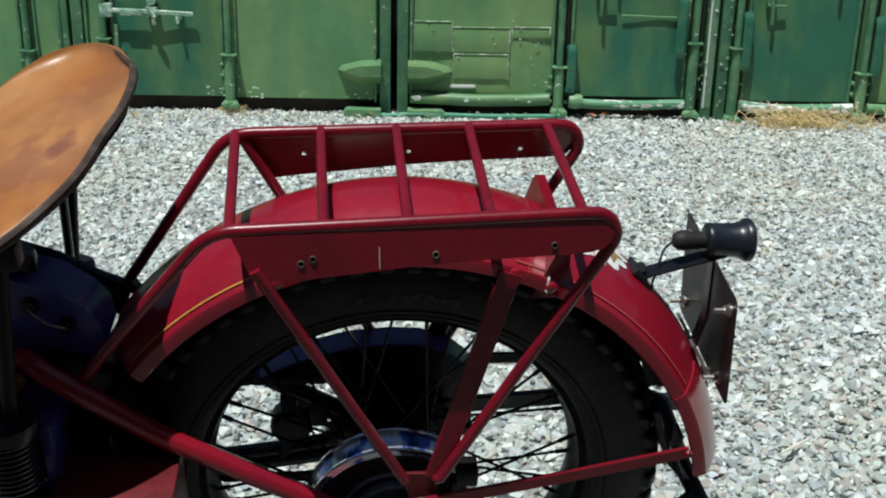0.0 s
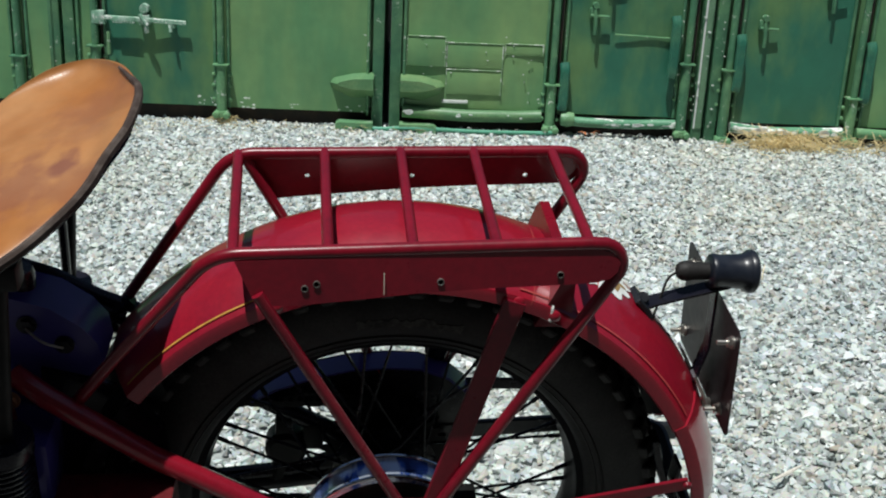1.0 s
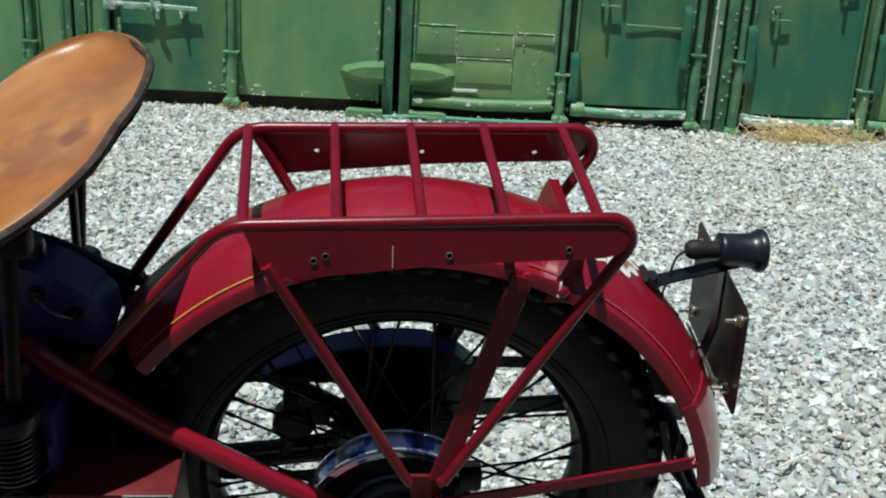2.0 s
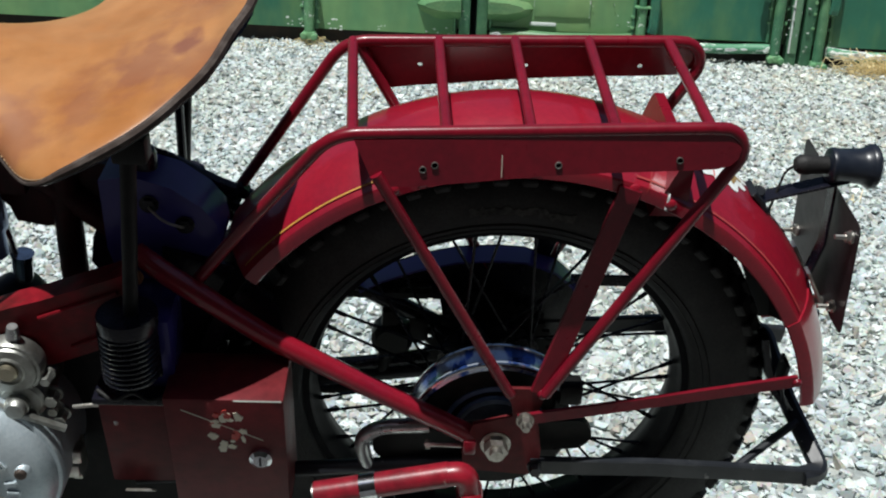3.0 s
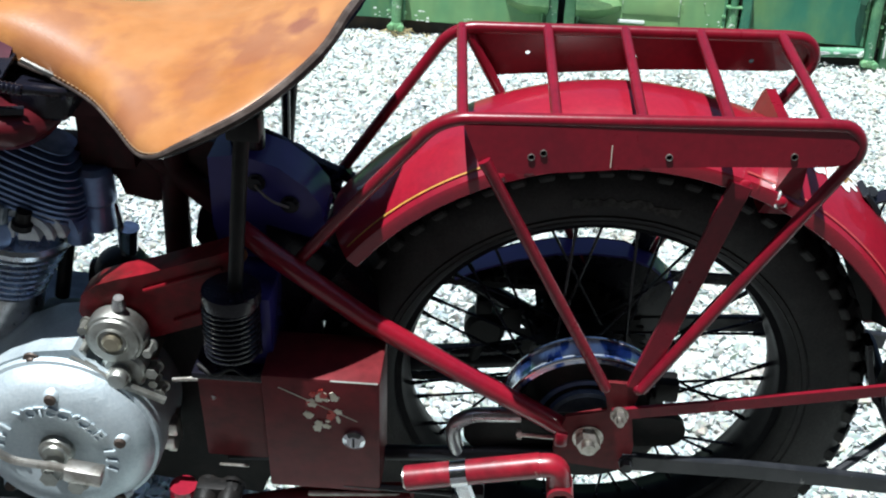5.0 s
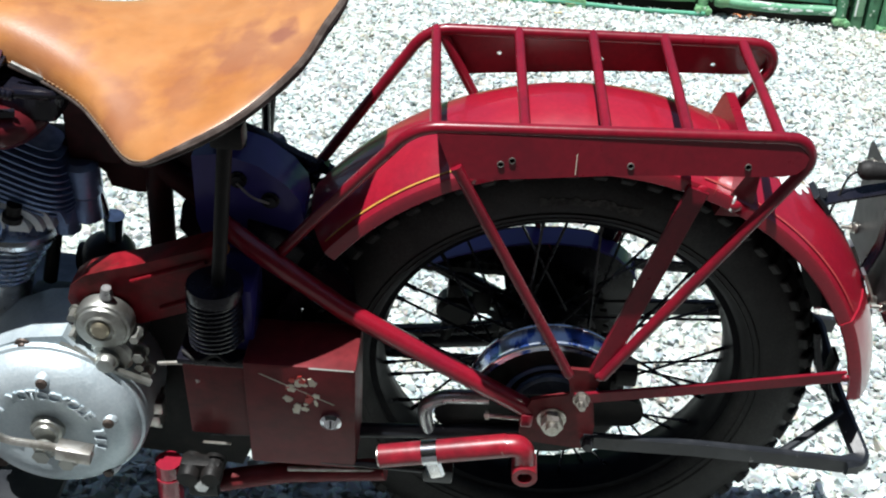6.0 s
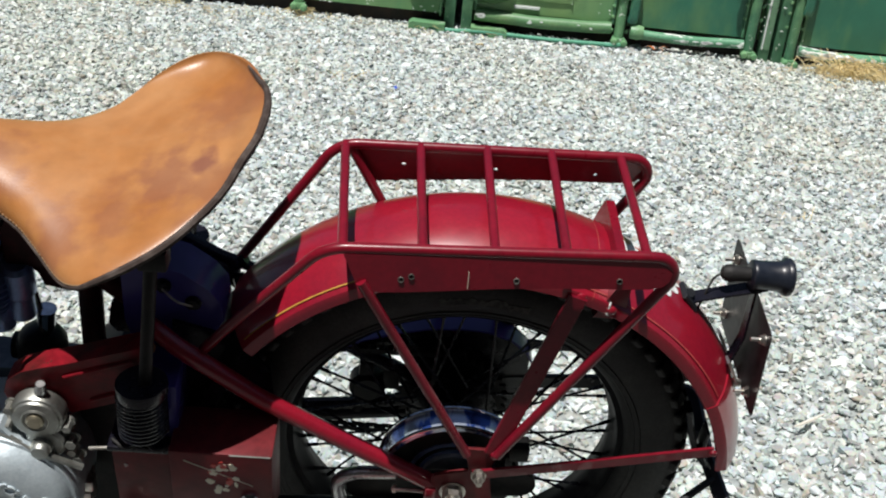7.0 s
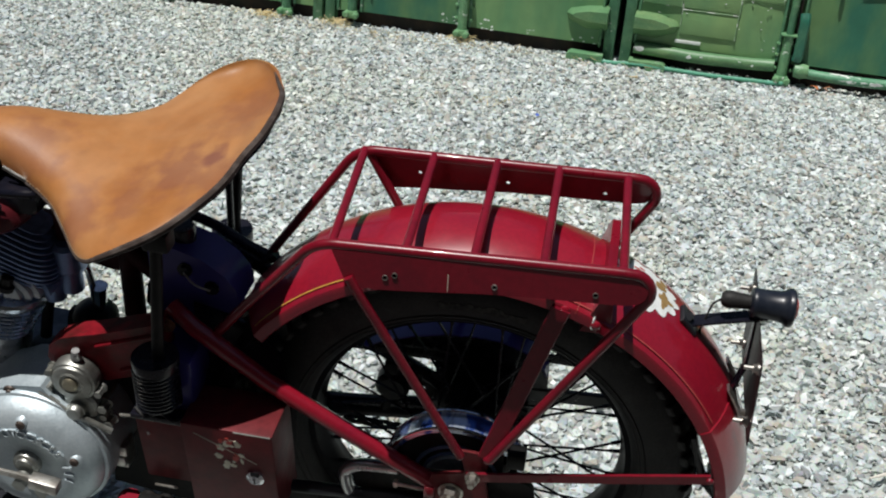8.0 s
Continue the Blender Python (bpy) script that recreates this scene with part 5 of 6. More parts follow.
    def slab(scale):
        pts = [(0.080 * scale * math.copysign(abs(math.cos(t)) ** 0.6, math.cos(t)), 0.060 * scale * math.copysign(abs(math.sin(t)) ** 0.6, math.sin(t))) for t in np.linspace(0, math.tau, 40, endpoint=False)]
        bm = bmesh.new()
        a = [bm.verts.new((x, y, -0.0017)) for x, y in pts]
        b = [bm.verts.new((x, y, 0.0017)) for x, y in pts]
        bm.faces.new(a[::-1])
        bm.faces.new(b)
        for k in range(len(a)):
            bm.faces.new((a[k], a[(k + 1) % len(a)], b[(k + 1) % len(a)], b[k]))
        return bm
    head_fin = finish(slab(1.0), "head_fin", FIN)
    tilt = Matrix.Translation((-0.716, -0.018, 0.590)) @ Matrix.Rotation(radians(23), 4, "Y")
    part("head_core", moved(lathe([(0.0, -0.01), (0.044, -0.01), (0.046, 0.01), (0.042, 0.050), (0.030, 0.076), (0.016, 0.094), (0.0, 0.098)], 40, axis="z"), tilt), FIN, cyl)
    for k in range(11):
        repeat("head_fin", head_fin, cyl, tilt @ Matrix.Translation((0.012, 0.0, 0.030 + 0.0070 * k)) @ Matrix.Scale(0.98 - 0.0052 * k * k, 4))
    part("barrel_base", moved(lathe([(0.030, -0.034), (0.0435, -0.034), (0.0425, 0.018), (0.0400, 0.026), (0.030, 0.028)], 40, axis="z", closed=True), lean_), ALLOY, cyl, "pale machined foot of the barrel")
    # the lower head: a pale rim over the barrel, and rounded fin ends nested above it
    part("barrel_rim", moved(lathe([(0.040, -0.007), (0.0635, -0.007), (0.0670, -0.003), (0.0670, 0.003), (0.0630, 0.008), (0.040, 0.010)], 56, axis="z", closed=True), lean_ @ Matrix.Translation((0, 0, 0.114))), BARREL, cyl, "bright rim over the barrel")
    def arch(rx, rz, hollow, y):
        outer = [(-0.676 + rx * math.cos(t), 0.573 + rz * math.sin(t)) for t in np.linspace(0, math.pi, 15)]
        inner = [(-0.676 + rx * hollow * math.cos(t), 0.573 + rz * hollow * math.sin(t)) for t in np.linspace(math.pi, 0, 15)] if hollow else []
        return prism(outer + inner, y, y + 0.05, 0.0015, 1)
    for rx, rz, hollow, y, mat in ((0.0125, 0.021, 0.0, -0.082, PALE_CAST), (0.028, 0.031, 0.68, -0.078, PALE_CAST), (0.040, 0.039, 0.78, -0.072, PALE_CAST), (0.052, 0.046, 0.84, -0.064, FIN)):
        part("arched_fin", arch(rx, rz, hollow, y), mat, cyl, "rounded fin end over the barrel")
    part("port_plate", moved(box(-0.014, 0.014, -0.006, 0.02, -0.011, 0.011, 0.004), Matrix.Translation((-0.713, -0.082, 0.606)) @ Matrix.Rotation(radians(8), 4, "Y") @ Matrix.Rotation(radians(-25), 4, "X")), CAST, cyl, "pale cast pad on the head")
    part("head_lobe", lathe([(0.0, -0.084), (0.016, -0.083), (0.024, -0.078), (0.027, -0.06), (0.027, -0.03)], 24, (-0.722, 0, 0.577)), FIN, cyl, "smooth bluish lobe of the head")
    part("valve_box", joined(lathe([(0.0, 0.645), (0.014, 0.644), (0.020, 0.638), (0.021, 0.600), (0.017, 0.595), (0.017, 0.560), (0.0, 0.555)], 24, (-0.610, -0.022, 0), "z"), lathe([(0.0, 0.610), (0.012, 0.609), (0.016, 0.604), (0.016, 0.545), (0.0, 0.54)], 20, (-0.636, -0.030, 0), "z"), box(-0.634, -0.600, -0.02, 0.02, 0.575, 0.625, 0.008)), FIN, cyl, "blue-grey valve box beside the head")
    part("pushrod_tube", sweep([(-0.650, -0.005, 0.585), (-0.684, -0.005, 0.44)], 0.0095, 14), GREASE, cyl, "black pushrod tube")
    fin = finish(lathe([(0.046, -0.0012), (0.0735, -0.0016), (0.0755, 0.0), (0.0735, 0.0016), (0.046, 0.0012)], 48, axis="z"), "fin", NICKEL)
    for a in (205, 245, 290, 335, 20, 70, 120, 165):
        m = lean_ @ Matrix.Translation((0.066 * math.cos(radians(a)), 0.064 * math.sin(radians(a)), 0.160))
        part("head_bolt", joined(moved(lathe([(0.0, 0.024), (0.009, 0.024), (0.009, 0.010), (0.0125, 0.008), (0.0125, 0.0)], 14, axis="z"), m)), GREASE, cyl)
    # front cylinder of the V, leaning forward
    front = Matrix.Translation((-0.830, 0.0, 0.42)) @ Matrix.Rotation(radians(-20), 4, "Y")
    fc = part("front_cylinder", moved(lathe([(0.0, 0.0), (0.052, 0.0), (0.054, 0.026), (0.046, 0.030), (0.046, 0.115), (0.05, 0.12), (0.05, 0.23), (0.0, 0.235)], 40, axis="z"), front), FIN, bike, "dark finned front cylinder")
    for k in range(8):
        repeat("fin", fin, fc, front @ Matrix.Translation((0, 0, 0.036 + 0.0105 * k)))
    for k in range(9):
        repeat("head_fin", head_fin, fc, front @ Matrix.Translation((0, 0, 0.148 + 0.0098 * k)))
    # crankcase and the dark machinery behind
    part("crankcase", prism([(-0.95, 0.30), (-0.93, 0.39), (-0.86, 0.405), (-0.78, 0.400), (-0.66, 0.395), (-0.55, 0.390), (-0.53, 0.30), (-0.60, 0.235), (-0.84, 0.235)], -0.068, 0.11, 0.02, 3), CRANK, bike, "oily grey crankcase")
    rng2 = random.Random(9)
    for k in range(16):
        x, z, r = rng2.uniform(-0.70, -0.60), rng2.uniform(0.385, 0.415), rng2.uniform(0.009, 0.018)
        union = lathe([(0.0, -0.03), (r * 0.8, -0.03), (r, -0.024), (r, 0.03), (0.0, 0.03)], 12, (x, -0.055 + rng2.uniform(-0.02, 0.02), z))
        part("pipe_union", union, GREASE, bike)
    part("oil_manifold", box(-0.715, -0.60, -0.05, 0.02, 0.38, 0.422, 0.012), GREASE, bike, "oily black block beside the cylinder")
    part("footboard", joined(box(-1.05, -0.66, -0.25, -0.06, 0.175, 0.187, 0.003), box(-1.05, -0.66, -0.254, -0.248, 0.170, 0.200, 0.002)), BLACK_WORN, bike, "black footboard under the engine")
    part("saddle_frame", prism([(-0.618, 0.690), (-0.560, 0.700), (-0.470, 0.670), (-0.478, 0.622), (-0.515, 0.590), (-0.552, 0.585), (-0.586, 0.592), (-0.592, 0.612), (-0.610, 0.632)], 0.005, 0.045, 0.006), SHADED_RED, bike, "dark frame lug under the saddle")
    part("gearbox", prism([(-0.585, 0.17), (-0.570, 0.40), (-0.545, 0.44), (-0.50, 0.47), (-0.40, 0.46), (-0.38, 0.28), (-0.43, 0.15)], -0.045, 0.10, 0.015, 3), GREASE, bike, "oily black gearbox")
    part("filler_neck", prism([(-0.500, 0.545), (-0.494, 0.580), (-0.486, 0.598), (-0.44, 0.61), (-0.44, 0.53), (-0.49, 0.53)], -0.01, 0.02, 0.006), BLACK, bike, "black casting behind the frame tube")
    part("carburettor", joined(lathe([(0.0, 0.42), (0.034, 0.42), (0.037, 0.445), (0.036, 0.470), (0.028, 0.484), (0.012, 0.492), (0.0, 0.493)], 28, (-0.612, 0.03, 0), "z"), lathe([(0.0, -0.02), (0.02, -0.02), (0.022, 0.03), (0.0, 0.03)], 20, (-0.632, 0.03, 0.455), "x")), GREASE, bike, "dark carburettor body")
    part("intake_pipe", joined(sweep(rounded([(-0.622, 0.03, 0.585), (-0.6115, 0.03, 0.562), (-0.6085, 0.03, 0.530), (-0.606, 0.03, 0.51)], 0.01), 0.0062, 12), sweep([(-0.5985, 0.03, 0.528), (-0.5995, 0.03, 0.520), (-0.603, 0.03, 0.488)], [0.0150, 0.0135, 0.0125], 18)), CHROME, bike, "bright intake fitting")
    part("oil_line", sweep(rounded([(-0.748, -0.10, 0.638), (-0.750, -0.105, 0.564), (-0.753, -0.11, 0.485), (-0.773, -0.115, 0.450), (-0.84, -0.115, 0.425)], 0.03), 0.0032, 10), NICKEL, bike, "dull metal oil line")
    part("oil_line_nut", sweep([(-0.748, -0.10, 0.648), (-0.748, -0.10, 0.632)], 0.0058, 6), NICKEL, bike)
    reg = part("regulator", box(-0.93, -0.764, -0.072, -0.01, 0.515, 0.637, 0.006), BLACK, bike, "black box beside the cylinder")
    part("regulator_screw", moved(hexbolt(0.007, 0.006), Matrix.Translation((-0.790, -0.073, 0.57))), ZINC, reg)
    part("regulator_screw", moved(hexbolt(0.006, 0.005), Matrix.Translation((-0.790, -0.073, 0.533))), ZINC, reg)
    part("timing_dome", lathe([(0.0, -0.118), (0.020, -0.116), (0.034, -0.108), (0.040, -0.095), (0.040, -0.05)], 32, (-0.832, 0, 0.485)), NICKEL, bike, "rounded nickel cover beside the cylinder")
    part("bottom_cable", sweep(rounded([(-0.545, 0.02, 0.70), (-0.49, 0.03, 0.66), (-0.465, 0.03, 0.60), (-0.47, 0.03, 0.56)], 0.03), 0.003, 8), BLACK, bike)
    joint = joined(box(-0.486, -0.432, -0.165, -0.142, 0.236, 0.274, 0.006), lathe([(0.0, -0.178), (0.013, -0.178), (0.015, -0.175), (0.016, -0.14), (0.0, -0.14)], 20, (-0.473, 0, 0.258)), lathe([(0.0, -0.178), (0.012, -0.178), (0.014, -0.175), (0.015, -0.14), (0.0, -0.14)], 20, (-0.443, 0, 0.260)), box(-0.480, -0.438, -0.160, -0.12, 0.205, 0.240, 0.006))
    pj = part("pedal_joint", joint, GREASE, bike, "greasy steel pedal joint")
    part("joint_bolt", moved(hexbolt(0.0095, 0.012), Matrix.Translation((-0.455, -0.166, 0.246))), ALLOY, pj, "bright bolt")
    part("pedal_stub", joined(sweep([(-0.506, -0.145, 0.257), (-0.508, -0.145, 0.180)], 0.0175, 18), sweep([(-0.506, -0.145, 0.2325), (-0.506, -0.145, 0.2265)], 0.0192, 18)), RED, bike, "red painted pedal stub")
    part("side_bar", sweep([(-0.440, -0.135, 0.214), (-0.342, -0.135, 0.243), (-0.215, -0.140, 0.266)], 0.0150, 14), BOX_RED, bike, "dark maroon lower frame bar")
    part("side_rod", sweep([(-0.345, -0.148, 0.262), (-0.222, -0.148, 0.272)], 0.0032, 8), ZINC, bike)


def make_tank():
    """Petrol tank tapering to the saddle: sloping upper side, black stripe, a lower lobe that bulges and falls under."""
    #      y, z, rear end x, down the near side from the crown to the belly
    side = [(0.0, 0.782, -0.700), (-0.060, 0.781, -0.695), (-0.100, 0.778, -0.680), (-0.112, 0.773, -0.664), (-0.119, 0.766, -0.656), (-0.121, 0.759, -0.650), (-0.126, 0.755, -0.642), (-0.134, 0.751, -0.634), (-0.1365, 0.745, -0.628), (-0.1355, 0.738, -0.622), (-0.129, 0.722, -0.618), (-0.117, 0.711, -0.622), (-0.085, 0.704, -0.636), (-0.045, 0.702, -0.652), (0.0, 0.700, -0.656)]
    ring = side + [(-y, z, x) for y, z, x in side[-2:0:-1]]

    def body(u, v):
        y, z, xr = ring[int(round(v * len(ring))) % len(ring)]
        if u < 0.6:
            x = -1.02 + (xr - 0.045 + 1.02) * u / 0.6
            sag = min(max((0.738 - z) / 0.02, 0), 1) * 0.24 * min(xr - 0.045 - x, 0.16)      # the belly deepens towards the front
            return Vector((x, y, z - sag))
        t = (u - 0.6) / 0.4 * math.pi / 2 * 0.96
        k = math.cos(t) ** 0.55
        return Vector((xr - 0.045 + 0.045 * math.sin(t), y * k, 0.740 + (z - 0.740) * (0.45 + 0.55 * k)))
    bm = grid_surface(body, 30, len(ring), wrap=True)
    bmesh.ops.holes_fill(bm, edges=[e for e in bm.edges if e.is_boundary])
    tank = part("fuel_tank", bm, TANK_RED, bike, "red petrol tank with black stripes")
    part("stripe", sweep([(-1.02, -0.122, 0.790), (-0.80, -0.1225, 0.773), (-0.70, -0.1225, 0.764), (-0.660, -0.120, 0.759), (-0.642, -0.108, 0.755)], 0, flat=(0.006, 0.010)), BLACK, tank, "black trim strip")

    def panel(u, v):
        x = -1.02 + 0.352 * u
        s = 2 * v - 1
        w = 0.105 - 0.024 * u
        return Vector((x, w * s, 0.838 - 0.026 * u - 0.030 * abs(s) ** 2.2))
    part("tank_top", thick(grid_surface(panel, 20, 24), 0.004), PLUM, tank, "plum upper tank panel")

    def middle(u, v):
        s = 2 * v - 1
        return Vector((-1.02 + 0.356 * u, (0.104 - 0.006 * u ** 4) * s, 0.810 - 0.012 * u - 0.011 * abs(s) ** 2.5))
    part("tank_middle", thick(grid_surface(middle, 16, 20), 0.004), BLACK, tank, "black panel along the tank")
    coils = [lathe([(0.0052, -0.0026), (0.0068, 0.0), (0.0052, 0.0026)], 12, axis="x") for k in range(46)]
    a, b = Vector((-0.86, -0.128, 0.824)), Vector((-0.636, -0.122, 0.7855))
    d = (b - a).normalized()
    q = d.to_track_quat("X", "Z").to_matrix().to_4x4()
    part("conduit", joined(*[moved(c, Matrix.Translation(a + (b - a) * k / 45) @ q) for k, c in enumerate(coils)], sweep([a, b], 0.005, 10)), BLACK, bike, "black ribbed cable conduit")
    part("tank_end", box(-0.690, -0.600, -0.095, 0.02, 0.735, 0.772, 0.012, 3), BLACK, bike, "black rear mount of the petrol tank")
    part("conduit_tail", sweep([b - d * 0.01, Vector((-0.61, -0.090, 0.770)), Vector((-0.56, -0.04, 0.752))], 0.0055, 10), BLACK, bike, "black cable end")
    part("tank_flank", sweep([(-1.02, -0.116, 0.838), (-0.74, -0.108, 0.818), (-0.690, -0.100, 0.809), (-0.676, -0.090, 0.803)], 0, flat=(0.012, 0.022)), RACK_RED, tank, "red edge of the upper tank panel")
    part("tank_strip", sweep([(-1.0, -0.02, 0.842), (-0.725, -0.02, 0.822)], 0, flat=(0.036, 0.005)), NICKEL, tank, "bright metal strip on the tank top")
    part("tank_bracket", joined(box(-0.720, -0.560, -0.02, 0.035, 0.704, 0.765, 0.006), box(-0.626, -0.560, -0.02, 0.035, 0.640, 0.712, 0.006), box(-0.720, -0.600, -0.01, 0.035, 0.620, 0.662, 0.006)), SHADED_RED, bike, "bracket behind the petrol tank, coloured dark for shade")
    part("seat_spring_bar", sweep([(-0.652, -0.070, 0.7960), (-0.6305, -0.074, 0.7875), (-0.6075, -0.074, 0.7765), (-0.596, -0.072, 0.768)], 0, flat=(0.004, 0.006)), NICKEL, bike, "bright saddle bar")


make_wheel()
make_drive()
make_fender()
make_rack()
make_frame()
make_tail()
make_saddle()
make_boxes()
make_engine()
make_tank()


# ---- the container row behind ----
FACE = pose(0, 3.86, 0, 0, 0, -2.6)      # its front: x along the row, -y towards the camera


def dented(x0, x1, z0, z1, y, depth, seed, nx=22, nz=30):
    """A sheet panel with shallow dents and a folded foot."""
    def f(u, v):
        x, z = x0 + (x1 - x0) * u, z0 + (z1 - z0) * v
        d = noise.noise((x * 2.3 + seed, z * 2.3, seed)) * depth + noise.noise((x * 7 + seed, z * 7, 1.0)) * depth * 0.35
        d += -0.012 * math.exp(-(z - z0) / 0.03) * (0.6 + 0.4 * noise.noise((x * 9, seed, 0)))
        edge = min(u, 1 - u, v, 1 - v)
        return Vector((x, y + d * min(edge * 12, 1), z))
    return thick(grid_surface(f, nx, nz), 0.004)


def rod(thing, x, z0, z1, seed, lip=0.27):
    r = part("lock_rod", sweep([(x, -0.030, z0), (x, -0.030, z1)], 0.0165, 14), POST_GREEN, thing, "upright locking rod")
    # sleeve round its foot with a flat lip, and rivets on both sides
    part("rod_sleeve", joined(sweep([(x, -0.031, z0 + 0.02), (x, -0.031, lip)], 0.0235, 16), box(x - 0.036, x + 0.036, -0.060, 0.0, lip, lip + 0.008, 0.002)), GREEN_CHIPPED if seed % 2 == 0 else POST_GREEN, r)
    for z in (0.98, 1.6):
        part("rod_bracket", joined(box(x - 0.026, x + 0.026, -0.052, 0.0, z - 0.028, z + 0.028, 0.006), box(x - 0.05, x + 0.05, -0.008, 0.002, z - 0.022, z + 0.022, 0.002)), GREEN_CHIPPED, r)
    for z in (lip - 0.045, lip - 0.095, lip - 0.16):
        for s in (-1, 1):
            part("rivet", moved(lathe([(0.0, -0.012), (0.007, -0.011), (0.0115, 0.0)], 10), Matrix.Translation((x + s * 0.036, -0.010, z))), GREEN_CHIPPED, r)
    part("rod_foot", joined(box(x - 0.030, x + 0.030, -0.062, -0.01, z0 - 0.012, z0 + 0.022, 0.006), lathe([(0.0, -0.080), (0.012, -0.078), (0.016, -0.07), (0.016, -0.05)], 12, (x - 0.022, 0, z0 + 0.006)), lathe([(0.0, -0.080), (0.012, -0.078), (0.016, -0.07), (0.016, -0.05)], 12, (x + 0.026, 0, z0 + 0.002))), GREEN_CHIPPED, r)
    # dark strip that paints the shade between the rod and the door edge
    part("gap_shade", box(x + 0.022, x + 0.034, -0.0135, 0.0, z0 + 0.02, z1 - 0.1, 0.001, 1), SHADOW_STEEL, r, "dark strip painting the shade beside the rod")
    return r


def hasp(thing, x, z):
    h = part("hasp", joined(box(x - 0.022, x + 0.022, -0.028, 0.0, z - 0.012, z + 0.035, 0.006), sweep([(x, -0.03, z + 0.03), (x + 0.004, -0.038, z - 0.02), (x + 0.006, -0.034, z - 0.085)], 0.009, 10),
             sweep([(x - 0.02, -0.028, z), (x + 0.065, -0.026, z - 0.004)], 0.007, 8), lathe([(0.0, -0.04), (0.014, -0.04), (0.016, -0.03), (0.016, -0.01)], 14, (x + 0.002, 0, z + 0.045))), POST_GREEN, thing, "chipped green hasp")
    return h


def grip(thing, x, z0, z1):
    pts = rounded([(x, -0.03, z1 + 0.03), (x + 0.004, -0.045, z1), (x + 0.004, -0.045, z0 + 0.02), (x, -0.04, z0)], 0.02)
    part("handle_grip", sweep(pts, 0, flat=(0.034, 0.044)), TEAL, thing, "hanging steel door handle")


def container(x0, x1, doors, label):
    ct = new("shipping_container")
    ct.matrix_world = FACE
    tagged(ct, label, "container", "green container row")
    part("body", joined(box(x0 + 0.01, x1 - 0.01, 0.035, 2.3, 0.09, 1.92, 0.01)), GREEN, ct, "green corrugated container body")
    part("underframe", box(x0 + 0.03, x1 - 0.03, 0.03, 2.25, -0.02, 0.09), SHADOW_STEEL, ct, "rusty underframe coloured dark for its shade")
    part("roof", box(x0, x1, -0.02, 2.32, 1.90, 1.96, 0.012), GREEN, ct)
    for x in (x0, x1 - 0.05):
        part("corner_post", box(x, x + 0.05, -0.018, 0.05, -0.01, 1.92, 0.006), POST_GREEN, ct)
    part("header", box(x0 + 0.05, x1 - 0.05, -0.012, 0.05, 1.78, 1.9, 0.006), GREEN, ct)
    for n, (a, b, z0, mat) in enumerate(doors):
        d = part("door", dented(a, b, z0, 1.77, -0.006, 0.011, x0 * 3 + n), mat, ct, "dented green steel door leaf")
        part("door_edge", joined(sweep([(a + 0.006, -0.012, z0), (a + 0.006, -0.012, 1.77)], 0, flat=(0.012, 0.014)), sweep([(b - 0.006, -0.012, z0), (b - 0.006, -0.012, 1.77)], 0, flat=(0.012, 0.014))), POST_GREEN, d)
    return ct


def sill(ct, x0, x1, z, r, mat):
    def wob(k):
        t = k / 24
        return Vector((x0 + (x1 - x0) * t, -0.035 + 0.004 * math.sin(9 * t + x0), z + 0.006 * noise.noise((t * 3, x0, 2.0)) - 0.010 * math.sin(math.pi * t)))
    part("sill_bar", sweep([wob(k) for k in range(25)], r, 14), mat, ct, "chipped round sill bar")


